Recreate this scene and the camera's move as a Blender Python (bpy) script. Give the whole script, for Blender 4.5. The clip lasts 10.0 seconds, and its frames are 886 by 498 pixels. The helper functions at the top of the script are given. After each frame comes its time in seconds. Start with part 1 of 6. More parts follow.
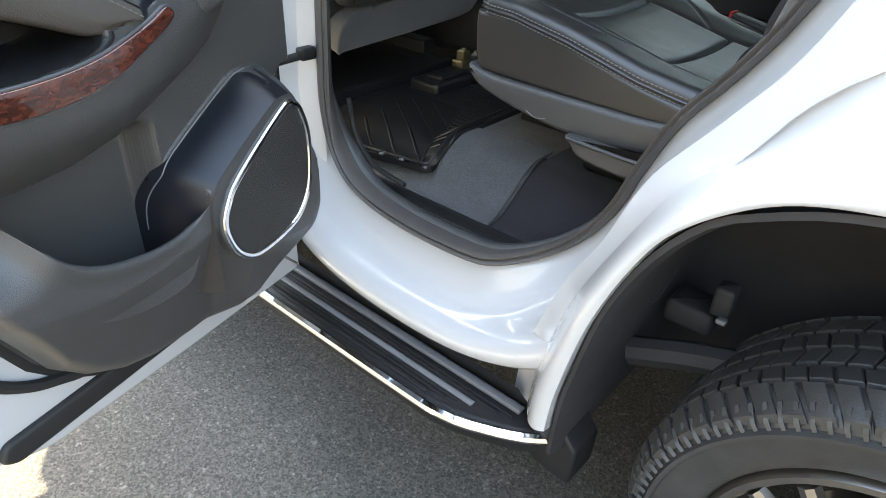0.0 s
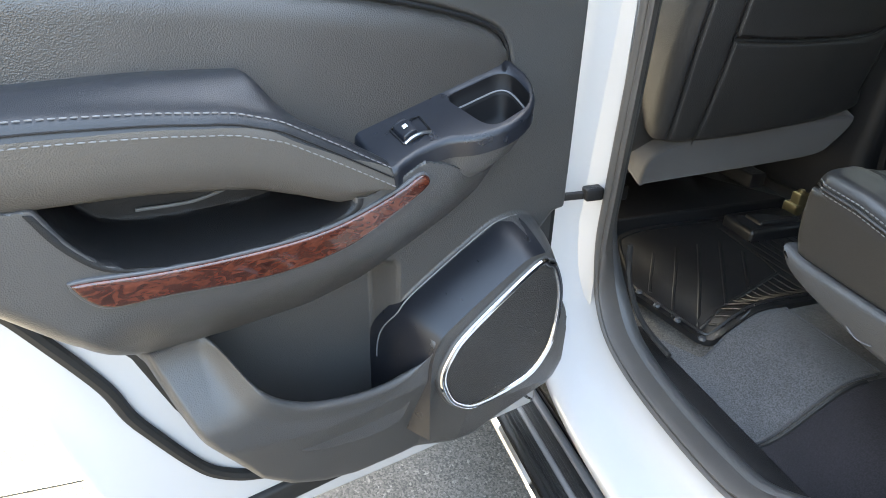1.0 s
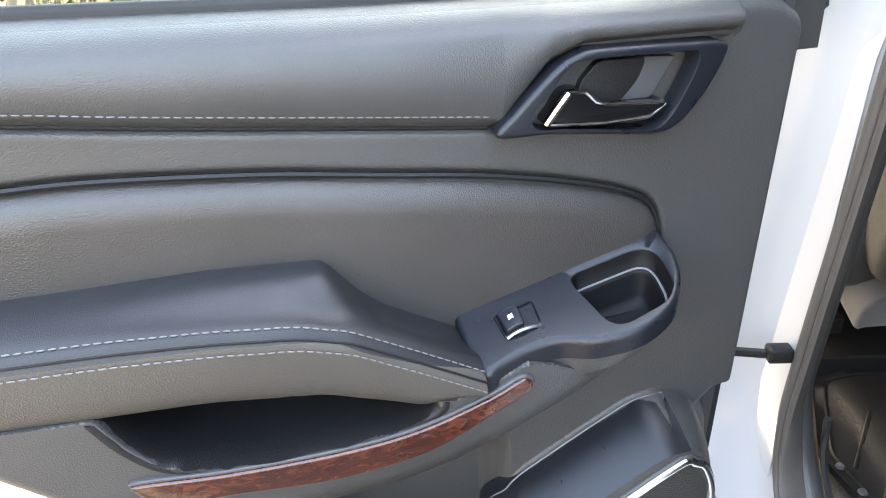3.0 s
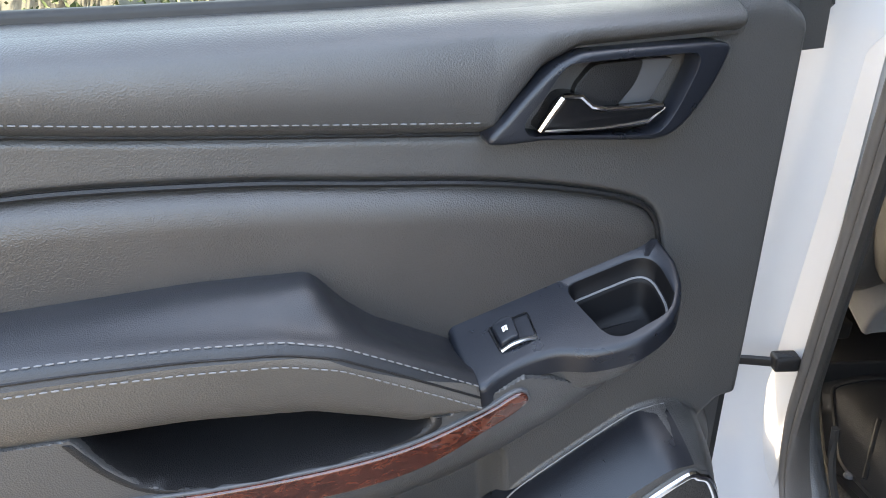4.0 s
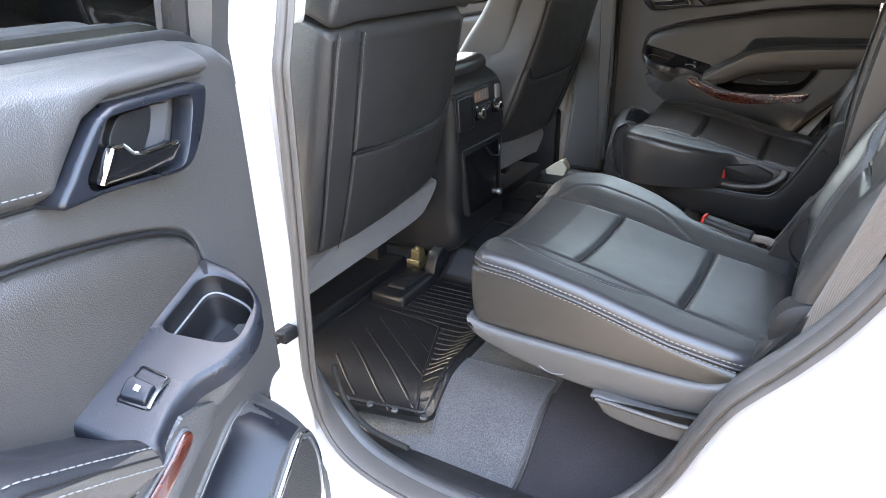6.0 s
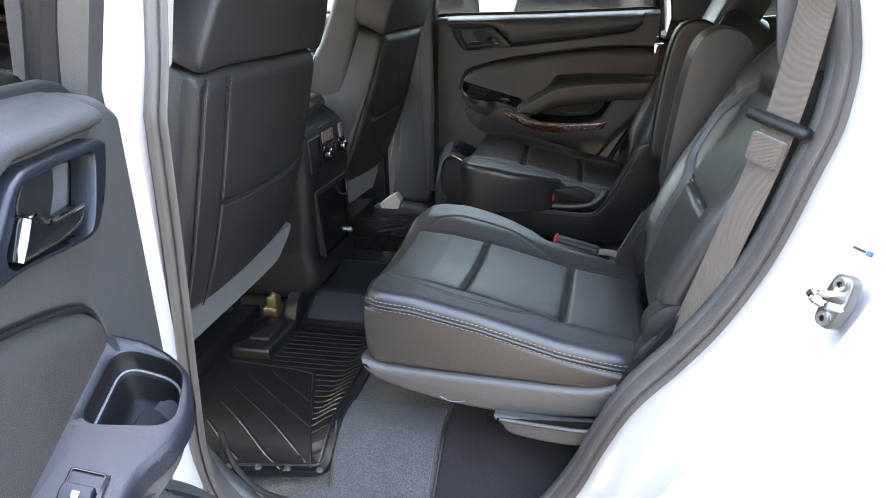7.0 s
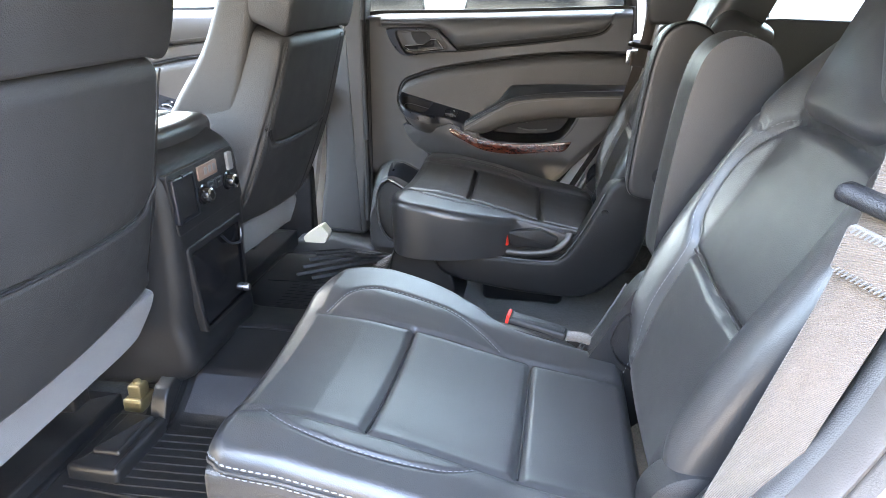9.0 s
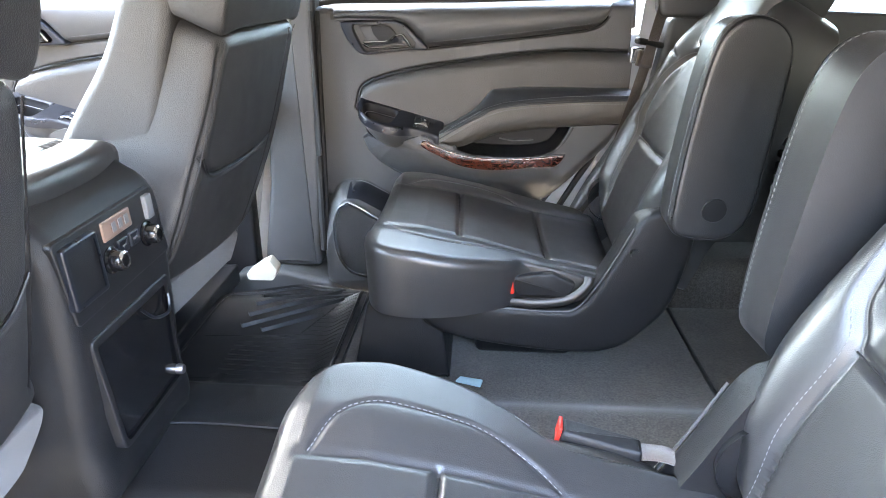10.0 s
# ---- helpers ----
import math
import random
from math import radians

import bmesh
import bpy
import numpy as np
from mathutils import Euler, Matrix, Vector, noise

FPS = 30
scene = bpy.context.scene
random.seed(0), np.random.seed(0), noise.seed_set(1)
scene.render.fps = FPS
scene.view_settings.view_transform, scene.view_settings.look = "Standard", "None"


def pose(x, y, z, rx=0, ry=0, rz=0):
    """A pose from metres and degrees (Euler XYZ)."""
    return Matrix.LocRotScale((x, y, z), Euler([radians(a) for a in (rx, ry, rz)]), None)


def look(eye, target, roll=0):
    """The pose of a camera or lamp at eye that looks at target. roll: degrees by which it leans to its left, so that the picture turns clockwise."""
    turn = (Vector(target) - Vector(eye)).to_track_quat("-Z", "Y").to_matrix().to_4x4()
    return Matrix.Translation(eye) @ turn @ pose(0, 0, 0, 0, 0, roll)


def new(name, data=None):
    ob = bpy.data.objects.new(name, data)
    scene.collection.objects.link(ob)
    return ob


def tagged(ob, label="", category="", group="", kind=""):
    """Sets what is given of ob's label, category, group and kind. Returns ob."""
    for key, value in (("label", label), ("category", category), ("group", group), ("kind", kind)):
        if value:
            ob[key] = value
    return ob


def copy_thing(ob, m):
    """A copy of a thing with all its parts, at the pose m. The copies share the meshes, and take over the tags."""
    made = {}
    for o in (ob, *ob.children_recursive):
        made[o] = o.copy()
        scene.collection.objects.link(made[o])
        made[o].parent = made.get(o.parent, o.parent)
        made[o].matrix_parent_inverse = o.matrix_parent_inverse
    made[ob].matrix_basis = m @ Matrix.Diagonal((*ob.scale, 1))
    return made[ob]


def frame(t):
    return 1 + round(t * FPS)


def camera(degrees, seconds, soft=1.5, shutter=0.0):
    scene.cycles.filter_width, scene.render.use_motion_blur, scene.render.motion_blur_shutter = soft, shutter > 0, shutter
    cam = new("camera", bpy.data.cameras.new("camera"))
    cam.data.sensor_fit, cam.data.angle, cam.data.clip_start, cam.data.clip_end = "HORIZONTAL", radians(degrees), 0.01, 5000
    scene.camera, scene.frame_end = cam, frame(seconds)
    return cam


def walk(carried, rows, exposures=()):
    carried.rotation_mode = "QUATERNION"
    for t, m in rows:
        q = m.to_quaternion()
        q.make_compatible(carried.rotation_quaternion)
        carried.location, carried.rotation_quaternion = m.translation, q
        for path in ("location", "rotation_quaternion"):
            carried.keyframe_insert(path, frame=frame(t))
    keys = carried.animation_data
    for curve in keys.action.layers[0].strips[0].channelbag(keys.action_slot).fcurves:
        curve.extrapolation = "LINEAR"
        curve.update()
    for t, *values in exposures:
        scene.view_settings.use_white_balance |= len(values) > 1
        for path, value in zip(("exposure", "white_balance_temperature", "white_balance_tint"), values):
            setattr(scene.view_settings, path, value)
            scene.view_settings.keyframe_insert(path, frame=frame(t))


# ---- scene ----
cam = camera(68.6, 10.0, 0.9)
PATH = [
    (0, (0.131, 0.154, 1.347), (-0.986, 1.431, 0.288), 2.0),
    (0.5, (0.06, 0.276, 1.411), (-1.411, 1.169, 0.391), 2.1),
    (1, (0.015, 0.352, 1.467), (-1.651, 0.895, 0.504), 1.4),
    (1.5, (-0.083, 0.383, 1.519), (-1.815, 0.76, 0.592), 0.5),
    (2, (-0.142, 0.426, 1.572), (-1.899, 0.602, 0.633), -0.2),
    (2.5, (-0.156, 0.474, 1.601), (-1.928, 0.435, 0.676), -1.7),
    (4, (-0.184, 0.517, 1.6), (-1.951, 0.416, 0.668), -3.4),
    (4.5, (-0.269, 0.464, 1.592), (-1.987, 0.854, 0.646), -3.0),
    (5, (-0.303, 0.408, 1.58), (-1.811, 1.324, 0.639), -3.2),
    (5.5, (-0.235, 0.329, 1.586), (-1.476, 1.624, 0.702), -2.4),
    (6, (-0.189, 0.244, 1.597), (-1.141, 1.8, 0.777), -2.1),
    (6.2, (-0.201, 0.226, 1.601), (-1.036, 1.862, 0.811), -2.0),
    (7.3, (-0.368, 0.179, 1.612), (-0.683, 2.014, 0.88), -0.5),
    (7.5, (-0.378, 0.186, 1.61), (-0.655, 2.029, 0.882), -0.5),
    (8, (-0.378, 0.292, 1.595), (-0.608, 2.143, 0.872), 0.4),
    (8.5, (-0.335, 0.489, 1.596), (-0.64, 2.33, 0.875), 0.4),
    (9, (-0.342, 0.645, 1.593), (-0.636, 2.479, 0.851), 0.2),
    (9.5, (-0.443, 0.836, 1.586), (-0.649, 2.668, 0.811), 0.2),
    (10, (-0.507, 0.996, 1.584), (-0.603, 2.84, 0.815), 0.5),
]
EXPOSURES = [(0.0, 3.84, 8600, 4), (0.5, 4.12, 8600, 4), (1.0, 4.24, 8600, 5), (2.0, 4.48, 9100, 10), (2.5, 4.49, 9100, 10), (4.0, 4.0, 8900, 10), (4.5, 3.92, 8800, 10), (5.0, 4.5, 9000, 12), (5.5, 5.0, 8400, 12), (6.0, 5.3, 8400, 12), (7.5, 4.72, 8000, 9), (8.0, 4.9, 7900, 8), (8.5, 5.45, 7850, 9), (9.0, 6.38, 7800, 11), (10.0, 6.9, 7700, 12)]
walk(cam, [(t, look(eye, target, roll)) for t, eye, target, roll in PATH], EXPOSURES)

# ---- light ----
SUN_FROM = Vector((-0.72, 0.52, 1.15)).normalized()
world = bpy.data.worlds.new("sky")
scene.world = world
world.use_nodes = True
sky = world.node_tree.nodes.new("ShaderNodeTexSky")
sky.sky_type, sky.sun_disc = "NISHITA", False
sky.sun_elevation = math.asin(SUN_FROM.z)
sky.sun_rotation = math.atan2(SUN_FROM.x, SUN_FROM.y)
sky.dust_density = 1.5
background = world.node_tree.nodes["Background"]
background.inputs["Strength"].default_value = 0.15
world.node_tree.links.new(sky.outputs["Color"], background.inputs["Color"])
sun = new("sun", bpy.data.lights.new("sun", "SUN"))
sun.data.energy, sun.data.angle, sun.data.color = 2.7, radians(0.53), (1.0, 0.93, 0.82)
sun.matrix_world = look(SUN_FROM * 20, (0, 0, 0))


# ---- materials ----
def material(name, color, rough=0.5, metal=0.0, vary=0.15, scale=6.0, grain=0.0, grain_scale=600.0, cells=False, coat=0.0,
             sheen=0.0, rough_vary=0.08, speck=0.0, dust=0.0, spec=0.5, crease=0.0):
    """Principled surface with broad tone variation, roughness wear and a fine relief."""
    m = bpy.data.materials.new(name)
    m.use_nodes = True
    nt = m.node_tree
    N, Lk = nt.nodes, nt.links
    bsdf = N["Principled BSDF"]
    tc = N.new("ShaderNodeTexCoord")
    broad = N.new("ShaderNodeTexNoise")
    broad.inputs["Scale"].default_value, broad.inputs["Detail"].default_value = scale, 6.0
    Lk.new(tc.outputs["Object"], broad.inputs["Vector"])
    ramp = N.new("ShaderNodeMix")
    ramp.data_type = "RGBA"
    lo = [c * (1 - vary) for c in color] + [1]
    hi = [min(1, c * (1 + vary) + dust) for c in color] + [1]
    ramp.inputs["A"].default_value, ramp.inputs["B"].default_value = lo, hi
    Lk.new(broad.outputs["Fac"], ramp.inputs["Factor"])
    out = ramp.outputs["Result"]
    if speck:
        fine = N.new("ShaderNodeTexNoise")
        fine.inputs["Scale"].default_value, fine.inputs["Detail"].default_value = grain_scale, 3.0
        Lk.new(tc.outputs["Object"], fine.inputs["Vector"])
        mx = N.new("ShaderNodeMix")
        mx.data_type, mx.blend_type = "RGBA", "MULTIPLY"
        mr = N.new("ShaderNodeMapRange")
        mr.inputs["From Min"].default_value, mr.inputs["From Max"].default_value = 0.3, 0.7
        mr.inputs["To Min"].default_value, mr.inputs["To Max"].default_value = 1 - speck, 1 + speck
        Lk.new(fine.outputs["Fac"], mr.inputs["Value"])
        mx.inputs["Factor"].default_value = 1.0
        Lk.new(out, mx.inputs["A"])
        Lk.new(mr.outputs["Result"], mx.inputs["B"])
        out = mx.outputs["Result"]
    Lk.new(out, bsdf.inputs["Base Color"])
    rr = N.new("ShaderNodeMapRange")
    rr.inputs["To Min"].default_value, rr.inputs["To Max"].default_value = max(0.02, rough - rough_vary), min(1, rough + rough_vary)
    wear = N.new("ShaderNodeTexNoise")
    wear.inputs["Scale"].default_value, wear.inputs["Detail"].default_value = scale * 3.1, 5.0
    Lk.new(tc.outputs["Object"], wear.inputs["Vector"])
    Lk.new(wear.outputs["Fac"], rr.inputs["Value"])
    Lk.new(rr.outputs["Result"], bsdf.inputs["Roughness"])
    bsdf.inputs["Metallic"].default_value = metal
    bsdf.inputs["Coat Weight"].default_value = coat
    bsdf.inputs["Sheen Weight"].default_value = sheen
    bsdf.inputs["Specular IOR Level"].default_value = spec
    if grain:
        tex = N.new("ShaderNodeTexVoronoi" if cells else "ShaderNodeTexNoise")
        tex.inputs["Scale"].default_value = grain_scale
        Lk.new(tc.outputs["Object"], tex.inputs["Vector"])
        bump = N.new("ShaderNodeBump")
        bump.inputs["Strength"].default_value, bump.inputs["Distance"].default_value = grain, 0.0012
        Lk.new(tex.outputs["Distance" if cells else "Fac"], bump.inputs["Height"])
        if crease:
            soft = N.new("ShaderNodeTexNoise")
            soft.inputs["Scale"].default_value, soft.inputs["Detail"].default_value, soft.inputs["Distortion"].default_value = scale * 1.3, 2.0, 0.2
            Lk.new(tc.outputs["Object"], soft.inputs["Vector"])
            low = N.new("ShaderNodeBump")
            low.inputs["Strength"].default_value, low.inputs["Distance"].default_value = crease, 0.006
            Lk.new(soft.outputs["Fac"], low.inputs["Height"])
            Lk.new(low.outputs["Normal"], bump.inputs["Normal"])
        Lk.new(bump.outputs["Normal"], bsdf.inputs["Normal"])
    return m


def wood_material():
    m = material("burl_wood", (0.12, 0.035, 0.02), 0.2, coat=1.0)
    nt = m.node_tree
    N, Lk = nt.nodes, nt.links
    tc = N.new("ShaderNodeTexCoord")
    mp = N.new("ShaderNodeMapping")
    mp.inputs["Scale"].default_value = (1.0, 1.0, 2.2)
    Lk.new(tc.outputs["Object"], mp.inputs["Vector"])
    a = N.new("ShaderNodeTexNoise")
    a.inputs["Scale"].default_value, a.inputs["Detail"].default_value, a.inputs["Distortion"].default_value = 55, 5, 1.6
    Lk.new(mp.outputs["Vector"], a.inputs["Vector"])
    r = N.new("ShaderNodeValToRGB")
    r.color_ramp.elements[0].position, r.color_ramp.elements[0].color = 0.30, (0.022, 0.006, 0.005, 1)
    r.color_ramp.elements[1].position, r.color_ramp.elements[1].color = 0.74, (0.135, 0.036, 0.019, 1)
    e = r.color_ramp.elements.new(0.5)
    e.color = (0.070, 0.0165, 0.010, 1)
    Lk.new(a.outputs["Fac"], r.inputs["Fac"])
    Lk.new(r.outputs["Color"], N["Principled BSDF"].inputs["Base Color"])
    return m


def glass_material(name, tint, gloss=1.0):
    m = bpy.data.materials.new(name)
    m.use_nodes = True
    nt = m.node_tree
    N, Lk = nt.nodes, nt.links
    clear, shine, mix, fres = (N.new("ShaderNode" + k) for k in ("BsdfTransparent", "BsdfGlossy", "MixShader", "Fresnel"))
    clear.inputs["Color"].default_value = (*tint, 1)
    shine.inputs["Roughness"].default_value = 0.02
    fres.inputs["IOR"].default_value = 1.5
    Lk.new(fres.outputs["Fac"], mix.inputs["Fac"])
    Lk.new(clear.outputs["BSDF"], mix.inputs[1])
    Lk.new(shine.outputs["BSDF"], mix.inputs[2])
    Lk.new(mix.outputs["Shader"], N["Material Output"].inputs["Surface"])
    return m


def webbing_material():
    m = material("belt_webbing", (0.098, 0.074, 0.056), 0.7, vary=0.2, sheen=0.3, speck=0.35, grain_scale=900)
    nt = m.node_tree
    N, Lk = nt.nodes, nt.links
    tc = N.new("ShaderNodeTexCoord")
    w = N.new("ShaderNodeTexWave")
    w.wave_type, w.bands_direction = "BANDS", "DIAGONAL"
    w.inputs["Scale"].default_value, w.inputs["Distortion"].default_value = 330, 1.5
    Lk.new(tc.outputs["Object"], w.inputs["Vector"])
    b = N.new("ShaderNodeBump")
    b.inputs["Strength"].default_value, b.inputs["Distance"].default_value = 0.6, 0.001
    Lk.new(w.outputs["Fac"], b.inputs["Height"])
    Lk.new(b.outputs["Normal"], N["Principled BSDF"].inputs["Normal"])
    return m


def asphalt_material():
    m = material("asphalt", (0.062, 0.060, 0.056), 0.85, vary=0.3, scale=2.2, grain=0.9, grain_scale=160, rough_vary=0.1)
    nt = m.node_tree
    N, Lk = nt.nodes, nt.links
    bsdf = N["Principled BSDF"]
    tc = N.new("ShaderNodeTexCoord")
    v = N.new("ShaderNodeTexVoronoi")
    v.inputs["Scale"].default_value = 210
    Lk.new(tc.outputs["Object"], v.inputs["Vector"])
    r = N.new("ShaderNodeValToRGB")
    r.color_ramp.elements[0].position, r.color_ramp.elements[0].color = 0.05, (0.62, 0.62, 0.62, 1)
    r.color_ramp.elements[1].position, r.color_ramp.elements[1].color = 0.95, (1.75, 1.7, 1.6, 1)
    sep = N.new("ShaderNodeSeparateColor")
    Lk.new(v.outputs["Color"], sep.inputs["Color"])
    Lk.new(sep.outputs["Red"], r.inputs["Fac"])
    big = N.new("ShaderNodeTexVoronoi")
    big.inputs["Scale"].default_value = 125
    Lk.new(tc.outputs["Object"], big.inputs["Vector"])
    chip = N.new("ShaderNodeSeparateColor")
    Lk.new(big.outputs["Color"], chip.inputs["Color"])
    lift = N.new("ShaderNodeMapRange")
    lift.inputs["From Min"].default_value, lift.inputs["From Max"].default_value = 0.86, 1.0
    lift.inputs["To Min"].default_value, lift.inputs["To Max"].default_value = 1.0, 1.8
    Lk.new(chip.outputs["Green"], lift.inputs["Value"])
    pale = N.new("ShaderNodeMix")
    pale.data_type, pale.blend_type = "RGBA", "MULTIPLY"
    pale.inputs["Factor"].default_value = 1.0
    Lk.new(bsdf.inputs["Base Color"].links[0].from_socket, pale.inputs["A"])
    Lk.new(lift.outputs["Result"], pale.inputs["B"])
    old = pale.outputs["Result"]
    mx = N.new("ShaderNodeMix")
    mx.data_type, mx.blend_type = "RGBA", "MULTIPLY"
    mx.inputs["Factor"].default_value = 1.0
    Lk.new(old, mx.inputs["A"])
    Lk.new(r.outputs["Color"], mx.inputs["B"])
    Lk.new(mx.outputs["Result"], bsdf.inputs["Base Color"])
    return m


WHITE = material("white_paint", (0.54, 0.55, 0.565), 0.2, vary=0.03, scale=2, coat=1.0, rough_vary=0.05)
TRIM = material("grained_trim", (0.0615, 0.0605, 0.0600), 0.38, vary=0.18, scale=7, grain=0.32, grain_scale=620, cells=True, spec=0.6)
ARMSIDE = material("armrest_side_leather", (0.078, 0.070, 0.062), 0.36, vary=0.2, scale=9, grain=0.35, grain_scale=620, cells=True, spec=0.6)
INSERT = material("door_leather", (0.0510, 0.0468, 0.0440), 0.33, vary=0.25, scale=9, grain=0.42, grain_scale=620, cells=True, spec=0.65)
ARMPAD = material("armrest_leather", (0.020, 0.0215, 0.025), 0.42, vary=0.18, scale=8, grain=0.22, grain_scale=900, cells=True, spec=0.5)
SLATE = material("slate_plastic", (0.0105, 0.0125, 0.0175), 0.30, vary=0.15, scale=12, grain=0.14, grain_scale=1100, cells=True)
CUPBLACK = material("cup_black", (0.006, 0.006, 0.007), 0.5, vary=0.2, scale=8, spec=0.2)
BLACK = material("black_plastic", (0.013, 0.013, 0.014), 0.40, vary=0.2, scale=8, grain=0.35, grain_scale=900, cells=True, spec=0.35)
GLOSSBLACK = material("gloss_black", (0.008, 0.008, 0.009), 0.15, vary=0.1)
LEATHER = material("black_leather", (0.0275, 0.0268, 0.0275), 0.37, vary=0.25, scale=9, grain=0.15, grain_scale=680, cells=True, spec=0.8, crease=0.10)
VINYL = material("seat_back_vinyl", (0.028, 0.028, 0.029), 0.45, vary=0.25, scale=8, grain=0.4, grain_scale=560, cells=True)
LEATHERSIDE = material("leather_side", (0.0235, 0.0215, 0.0195), 0.36, vary=0.22, scale=7, grain=0.3, grain_scale=620, cells=True, spec=0.8)
FELT = material("grey_felt", (0.055, 0.054, 0.057), 0.95, vary=0.2, scale=20, grain=0.8, grain_scale=1200, sheen=0.3, speck=0.4)
CARPET = material("dark_carpet", (0.084, 0.076, 0.067), 1.0, vary=0.4, scale=11, grain=1.0, grain_scale=300, sheen=0.2, speck=0.45, rough_vary=0)
CARPETGREY = material("grey_carpet", (0.072, 0.073, 0.077), 1.0, vary=0.35, scale=12, grain=1.0, grain_scale=380, sheen=0.2, speck=0.5, rough_vary=0)
RUBBER = material("rubber", (0.018, 0.018, 0.018), 0.6, vary=0.25, scale=14)
SEALGREY = material("seal_rubber", (0.095, 0.085, 0.078), 0.5, vary=0.2, scale=14, grain=0.3, grain_scale=600)
MAT = material("mat_rubber", (0.0130, 0.0130, 0.0138), 0.36, vary=0.3, scale=7, grain=0.3, grain_scale=500)
TYRE = material("tyre_rubber", (0.040, 0.0395, 0.039), 0.42, vary=0.3, scale=20, grain=0.4, grain_scale=300, dust=0.015)
CHROME = material("chrome", (0.82, 0.83, 0.85), 0.07, metal=1.0, vary=0.04, rough_vary=0.04)
MIRRORGLASS = material("mirror_glass", (0.80, 0.82, 0.81), 0.02, metal=1.0, vary=0.0, rough_vary=0.0)
SATIN = material("satin_metal", (0.50, 0.51, 0.52), 0.3, metal=1.0, vary=0.08)
ALLOY = material("alloy", (0.30, 0.29, 0.28), 0.32, metal=1.0, vary=0.15)
FINGERGREY = material("finger_recess_grey", (0.075, 0.077, 0.082), 0.38, vary=0.1)
GREYPLASTIC = material("grey_plastic", (0.16, 0.16, 0.165), 0.4, vary=0.1)
THREAD = material("thread", (0.185, 0.187, 0.190), 0.7, vary=0.15, scale=200)
THREADDARK = material("dark_thread", (0.14, 0.14, 0.145), 0.7, vary=0.15, scale=200)
WOOD = wood_material()
WEB = webbing_material()
GLASS = glass_material("clear_glass", (0.80, 0.86, 0.82))
FARGLASS = glass_material("smoked_glass", (0.46, 0.51, 0.48))
PRIVACY = glass_material("privacy_glass", (0.55, 0.61, 0.57))
DARKGLASS = glass_material("tinted_glass", (0.10, 0.12, 0.11))
ASPHALT = asphalt_material()
RED = material("red_plastic", (0.6, 0.03, 0.02), 0.4, vary=0.05)
BRACKET_SUNLIT = material("sunlit_bracket_metal", (0.24, 0.19, 0.10), 0.4, metal=0.7, vary=0.2, scale=40)
CREAMTRIM = material("light_trim", (0.46, 0.45, 0.43), 0.55, vary=0.06, grain=0.4, grain_scale=700)
SUNSPOT = material("sunspot_cream", (0.72, 0.68, 0.55), 0.5, vary=0.08)
LINER = material("wheel_liner", (0.021, 0.021, 0.024), 0.7, vary=0.3, scale=8, grain=0.3, grain_scale=250, dust=0.004)
LINEPAINT = material("line_paint", (0.62, 0.60, 0.54), 0.8, vary=0.2, scale=14, grain=0.6, grain_scale=150, speck=0.3)
HEADLINER = material("headliner", (0.60, 0.60, 0.59), 0.95, vary=0.06, scale=20)
BARK = material("bark", (0.12, 0.09, 0.065), 0.95, vary=0.35, scale=14, grain=0.8, grain_scale=60)
LEAF = material("leaf", (0.055, 0.085, 0.028), 0.6, vary=0.45, scale=5)
MULCH = material("mulch", (0.12, 0.085, 0.06), 0.95, vary=0.4, scale=14, grain=1.0, grain_scale=60, speck=0.5)
SCREEN = material("display", (0.20, 0.13, 0.10), 0.3, vary=0.1)
BLUETAG = material("blue_paper", (0.42, 0.62, 0.68), 0.7, vary=0.1)
PAPER = material("white_tag", (0.75, 0.75, 0.73), 0.7, vary=0.1)
BLUEMARK = material("blue_mark", (0.05, 0.12, 0.45), 0.5, vary=0.1)
CARRED = material("red_paint", (0.35, 0.03, 0.03), 0.25, coat=1.0, vary=0.05)
CARGREY = material("grey_paint", (0.045, 0.047, 0.05), 0.25, coat=1.0, vary=0.05)
CARSILVER = material("silver_paint", (0.22, 0.225, 0.23), 0.3, metal=0.4, coat=1.0, vary=0.05)


# ---- shape tools ----
def smooth(pts, n=120, closed=False):
    """Catmull-Rom through the points, resampled to even steps."""
    p = np.array(pts, float)
    k = len(p)
    rows = []
    for i in range(k if closed else k - 1):
        if closed:
            a, b, c, d = p[i - 1], p[i], p[(i + 1) % k], p[(i + 2) % k]
        else:
            a, b, c, d = p[max(i - 1, 0)], p[i], p[i + 1], p[min(i + 2, k - 1)]
        ts = np.linspace(0, 1, 24, endpoint=False)[:, None]
        rows.append(0.5 * (2 * b + (c - a) * ts + (2 * a - 5 * b + 4 * c - d) * ts**2 + (3 * b - a - 3 * c + d) * ts**3))
    q = np.concatenate(rows + ([p[:1]] if closed else [p[-1:]]))
    s = np.r_[0, np.cumsum(np.linalg.norm(np.diff(q, axis=0), axis=1))]
    t = np.linspace(0, s[-1], n, endpoint=not closed)
    return np.stack([np.interp(t, s, q[:, j]) for j in range(q.shape[1])], 1)


